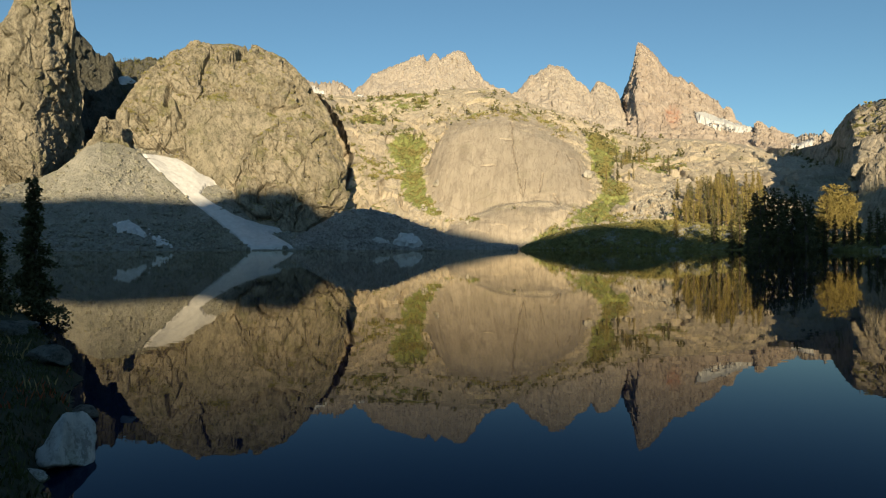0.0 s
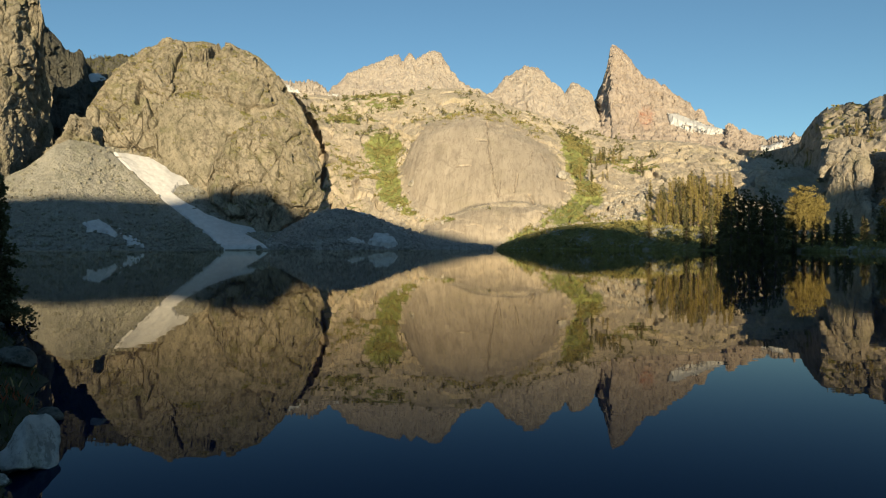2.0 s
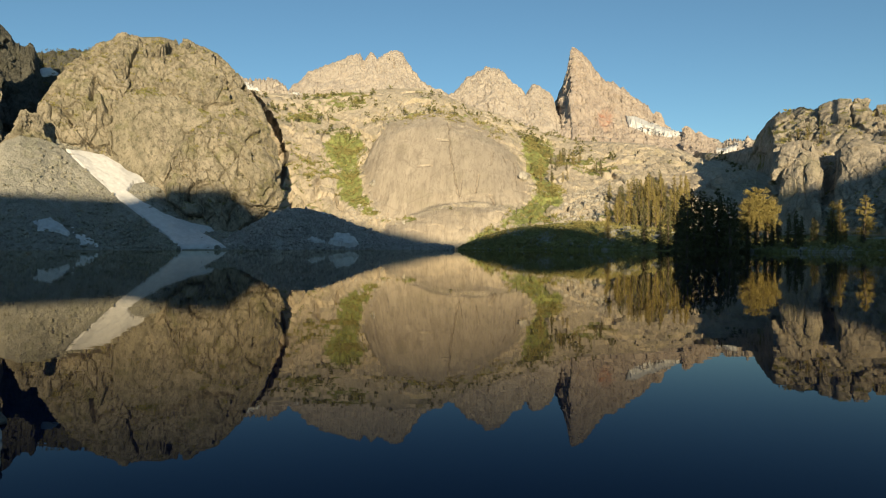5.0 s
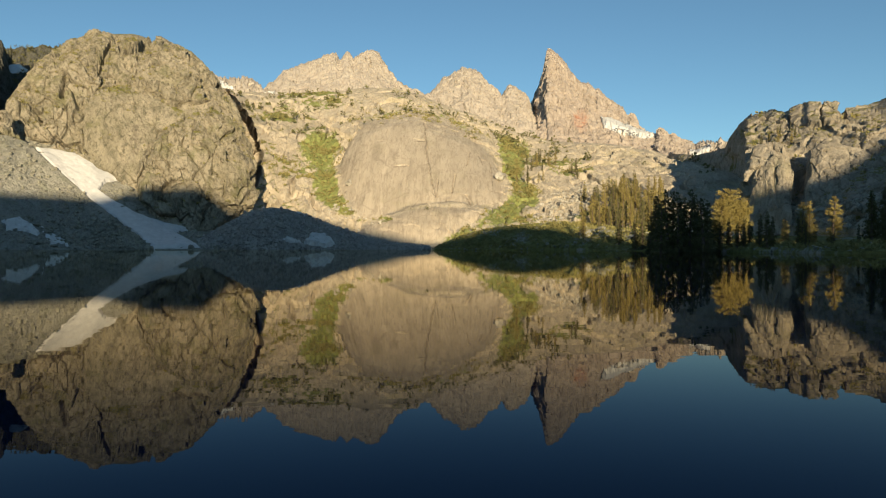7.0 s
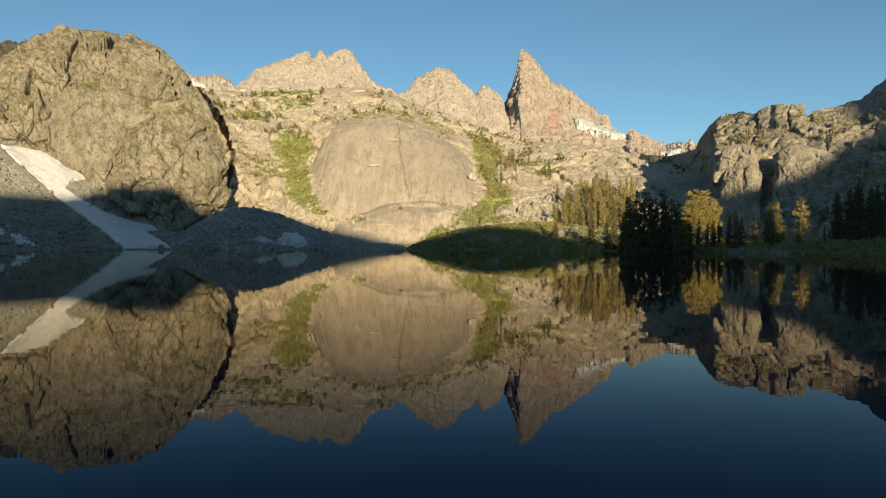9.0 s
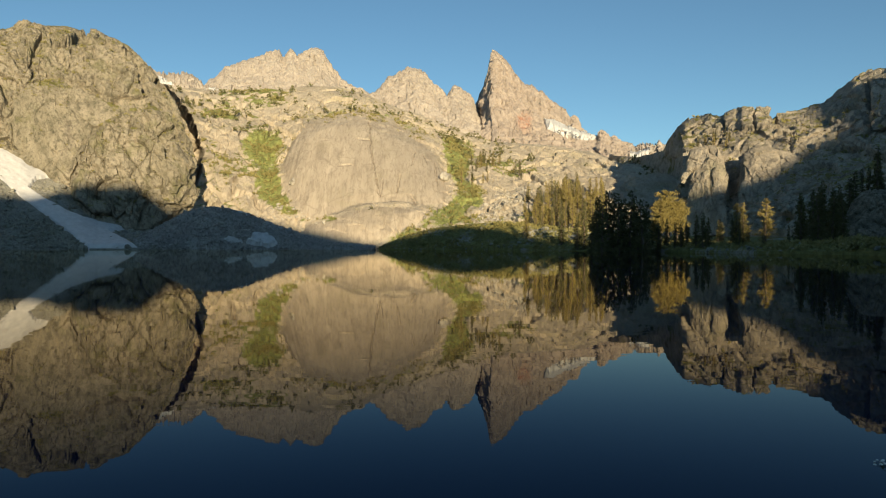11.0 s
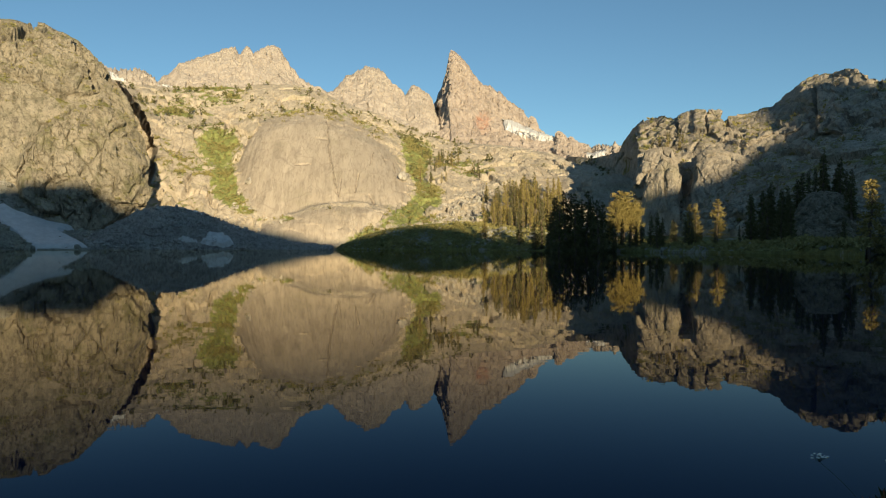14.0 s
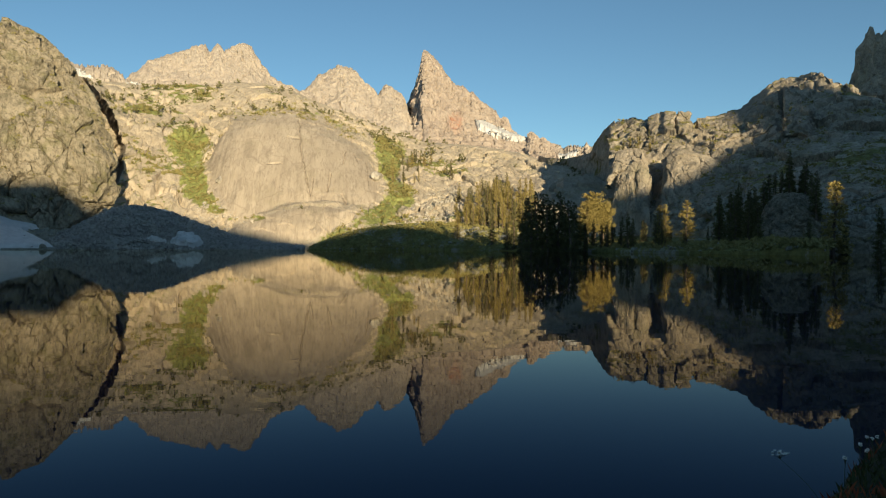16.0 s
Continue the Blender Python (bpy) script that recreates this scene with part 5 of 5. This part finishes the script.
def shore_height(X, Y):
    pts = np.array(SHORE, float)
    res, dist = np.zeros(X.shape, bool), np.full(X.shape, 1e9)
    for (x0, y0), (x1, y1) in zip(pts, np.roll(pts, -1, 0)):
        res ^= ((y0 > Y) != (y1 > Y)) & (X < (x1 - x0) * (Y - y0) / (y1 - y0 + 1e-9) + x0)
        bx, by = x1 - x0, y1 - y0
        t = np.clip(((X - x0) * bx + (Y - y0) * by) / (bx * bx + by * by), 0, 1)
        dist = np.minimum(dist, np.hypot(X - x0 - t * bx, Y - y0 - t * by))
    q = np.stack([X, Y, 0 * X], -1)
    d = np.where(res, dist, -dist) + 0.22 * fbm(q / 1.1, 4, 0.6, 3)
    z = np.where(d > 0, 0.22 * smoothstep(d, 0, 0.25) + 0.12 * smoothstep(d, 0.2, 1.5) + 0.03 * d, -1.5 * smoothstep(-d, 0, 2.5) - 0.04)
    return z + np.where(d > 0, 0.10, 0.02) * fbm(q / 0.6, 4, 0.55, 8), d


def near_shore():
    xs = np.concatenate([np.arange(-80, -14, 2.5), np.arange(-14, 6, 0.11), np.arange(6, 80, 2.5)])
    ys = np.concatenate([np.arange(-75, -1, 2.0), np.arange(-1, 18, 0.11), np.arange(18, 42, 1.2)])
    X, Y = np.meshgrid(xs, ys)
    Z, d = shore_height(X, Y)
    return structure(grid_mesh("shore", np.stack([X, Y, Z], -1), SOIL), "grassy lakeshore under the viewer", "lakeshore")


DIM_STONE = rock("mossy_grey_stone", (0.20, 0.19, 0.165), (0.14, 0.135, 0.11), (0.07, 0.07, 0.055), grain=6.0, streak=0.2, crack=0.0, bump=0.6)
SOIL = plain("dark_mossy_soil", (0.022, 0.024, 0.011), (0.05, 0.048, 0.024), 2.5, 0.95, 0.8, 7, 0.05)
GRASS = plain("coarse_lakeside_grass", (0.032, 0.042, 0.012), (0.07, 0.078, 0.022), 3.0, 0.7, 0.1)
DRY_GRASS = plain("straw_coloured_grass", (0.28, 0.22, 0.09), (0.36, 0.27, 0.12), 4.0, 0.8, 0.1)
RED_LEAF = plain("red_autumn_leaf", (0.22, 0.045, 0.02), (0.32, 0.10, 0.035), 6.0, 0.7, 0.1)
PETAL = plain("white_petal", (0.72, 0.70, 0.62), (0.8, 0.78, 0.72), 30.0, 0.6, 0.05)
STEM = plain("green_stem", (0.03, 0.045, 0.015), (0.05, 0.065, 0.02), 20.0, 0.6, 0.05)
near_shore()


def blades(name, x0, x1, y0, y1, count, height, material, label, seed, rim=0.05, keep=1.0):
    g = np.random.default_rng(seed)
    X, Y = g.uniform(x0, x1, count), g.uniform(y0, y1, count)
    Z, d = shore_height(X, Y)
    ok = (d > rim) & (fbm(np.stack([X, Y, 0 * X], -1) / 0.9, 3, 0.5, seed) > -keep)
    X, Y, Z = X[ok], Y[ok], Z[ok]
    n = len(X)
    h = height * g.uniform(0.4, 1.2, n)
    a, b = g.uniform(0, 6.28, n), g.uniform(0, 6.28, n)
    w = 0.004 + 0.006 * g.random(n)
    base = np.stack([X, Y, Z - 0.02], -1)
    side = np.stack([np.cos(a) * w, np.sin(a) * w, 0 * w], -1)
    bend = np.stack([np.cos(b) * h * 0.45, np.sin(b) * h * 0.45, h], -1)
    V = np.stack([base - side, base + side, base + bend * np.array([0.35, 0.35, 0.6]) + side * 0.7, base + bend], 1).reshape(-1, 3)
    return tagged(quads_mesh(name, V, np.arange(4 * n).reshape(-1, 4), material, smooth=False), label, "grass", kind="stuff")


blades("lakeside_grass", -9, -2.2, 2.5, 14, 60000, 0.07, GRASS, "coarse green grass on the near bank", 1)
blades("lakeside_grass", 1.6, 6.5, 2.4, 8, 34000, 0.06, GRASS, "coarse green grass on the near bank", 2)
blades("dry_grass", -11, -2.2, 2.5, 16, 5000, 0.14, DRY_GRASS, "straw-coloured tufts at the water's edge", 3, 0.0, -0.15)
blades("red_plants", 2.2, 5.0, 2.8, 6.2, 2500, 0.09, RED_LEAF, "low red autumn plants on the bank", 4, 0.0, -0.1)
blades("red_plants", -5.5, -3.4, 5, 8, 600, 0.09, RED_LEAF, "low red autumn plants on the bank", 5, 0.0, -0.15)


def at_shore(az, d):
    a = radians(az)
    x, y = d * math.sin(a) + (0.15 if az > 0 else -0.15), d * math.cos(a)
    z, _ = shore_height(np.array([x]), np.array([y]))
    return x, y, float(z[0])


for az, d, size, seed, label in ((-35.05, 5.95, (0.245, 0.6, 0.25), 21, "pale grey angular boulder at the water's edge"), (-34.2, 7.3, (0.15, 0.26, 0.08), 7, "small dark grey stone on the bank's rim"),
                                 (-36.1, 9.4, (0.24, 0.4, 0.15), 9, "dark grey rounded stone on the bank"), (-37.4, 14.3, (0.26, 0.4, 0.1), 12, "flat dark stone in the grass"),
                                 (-38.3, 12.6, (0.3, 0.3, 0.2), 14, "grey stone half sunk in grass"), (-37.0, 5.4, (0.10, 0.09, 0.05), 15, "small white pebble in the grass")):
    x, y, z = at_shore(az, d)
    boulder("boulder", (x, y, max(z, 0.0) + size[2] * 0.2), size, seed, DIM_STONE if "dark" in label or "sunk" in label or "flat" in label else BOULDER, label, -az)

for az, d, h, label in ((-37.0, 17.5, 3.1, "young spruce with drooping dark branches on the bank"), (-39.6, 16.0, 2.6, "dark spruce sapling beside the water"), (-39.8, 12.0, 1.2, "low dark spruce bush on the bank")):
    src = conifer("sapling", int(d * 10), 4.0)
    x, y, z = at_shore(az, d)
    src.matrix_world = Matrix.LocRotScale((x, y, z - 0.05), Euler((0, 0, d)), (h / 4,) * 3)
    tagged(src, label, "tree", "bank spruces")


def umbel(az, d, top, lean, label, seed, spread=0.05):
    """A white umbel: a curved stem, rays and many small flower heads."""
    g = np.random.default_rng(seed)
    x, y, z = at_shore(az, d)
    root = tagged(new("white_flower"), label, "flower", "white umbels")
    root.location = (x, y, z)
    h = max(0.12, top - z)
    lx, ly = lean
    pts = [np.array([lx * u * u, ly * u * u, h * u]) for u in np.linspace(0, 1, 7)]

    def rod(name, line_pts, r, material):
        P = np.zeros((len(line_pts), 7, 3))
        for i, p in enumerate(line_pts):
            for k in range(7):
                t = 2 * math.pi * k / 6
                P[i, k] = p + np.array([r * math.cos(t), r * math.sin(t), 0])
        ob = grid_mesh(name, P, material)
        ob.parent = root
        return ob

    rod("stem", pts, 0.0018, STEM)
    heads_v, heads_f = [], []
    v, f = icosahedron()
    for i in range(16):
        a, r = g.uniform(0, 6.28), spread * math.sqrt(g.random())
        tip = pts[-1] + np.array([r * math.cos(a), r * math.sin(a), 0.03 + 0.02 * g.random() - r * 0.15])
        rod("ray", [pts[-1], tip], 0.0015, STEM)
        heads_f.append(f + 12 * len(heads_v))
        heads_v.append(v * np.array([0.011, 0.011, 0.006]) * (0.8 if spread > 0.03 else 0.5) * g.uniform(0.7, 1.3) + tip)
    hd = quads_mesh("flower_heads", np.concatenate(heads_v), np.concatenate(heads_f), PETAL)
    tagged(hd, kind="stuff").parent = root
    return root


umbel(36.0, 4.5, 0.25, (-0.02, 0.36), "white umbel flower leaning over the water", 1, 0.05)
for az, d, lift, seed in ((38.6, 5.7, 0.10, 2), (38.9, 5.3, 0.08, 3), (38.2, 5.0, 0.08, 4), (37.3, 4.8, 0.07, 5), (39.2, 6.0, 0.12, 6), (38.6, 4.6, 0.08, 7)):
    umbel(az, d, at_shore(az, d)[2] + lift, (0.02, 0.02), "small white umbel flower among the bank's grass", seed, 0.009)
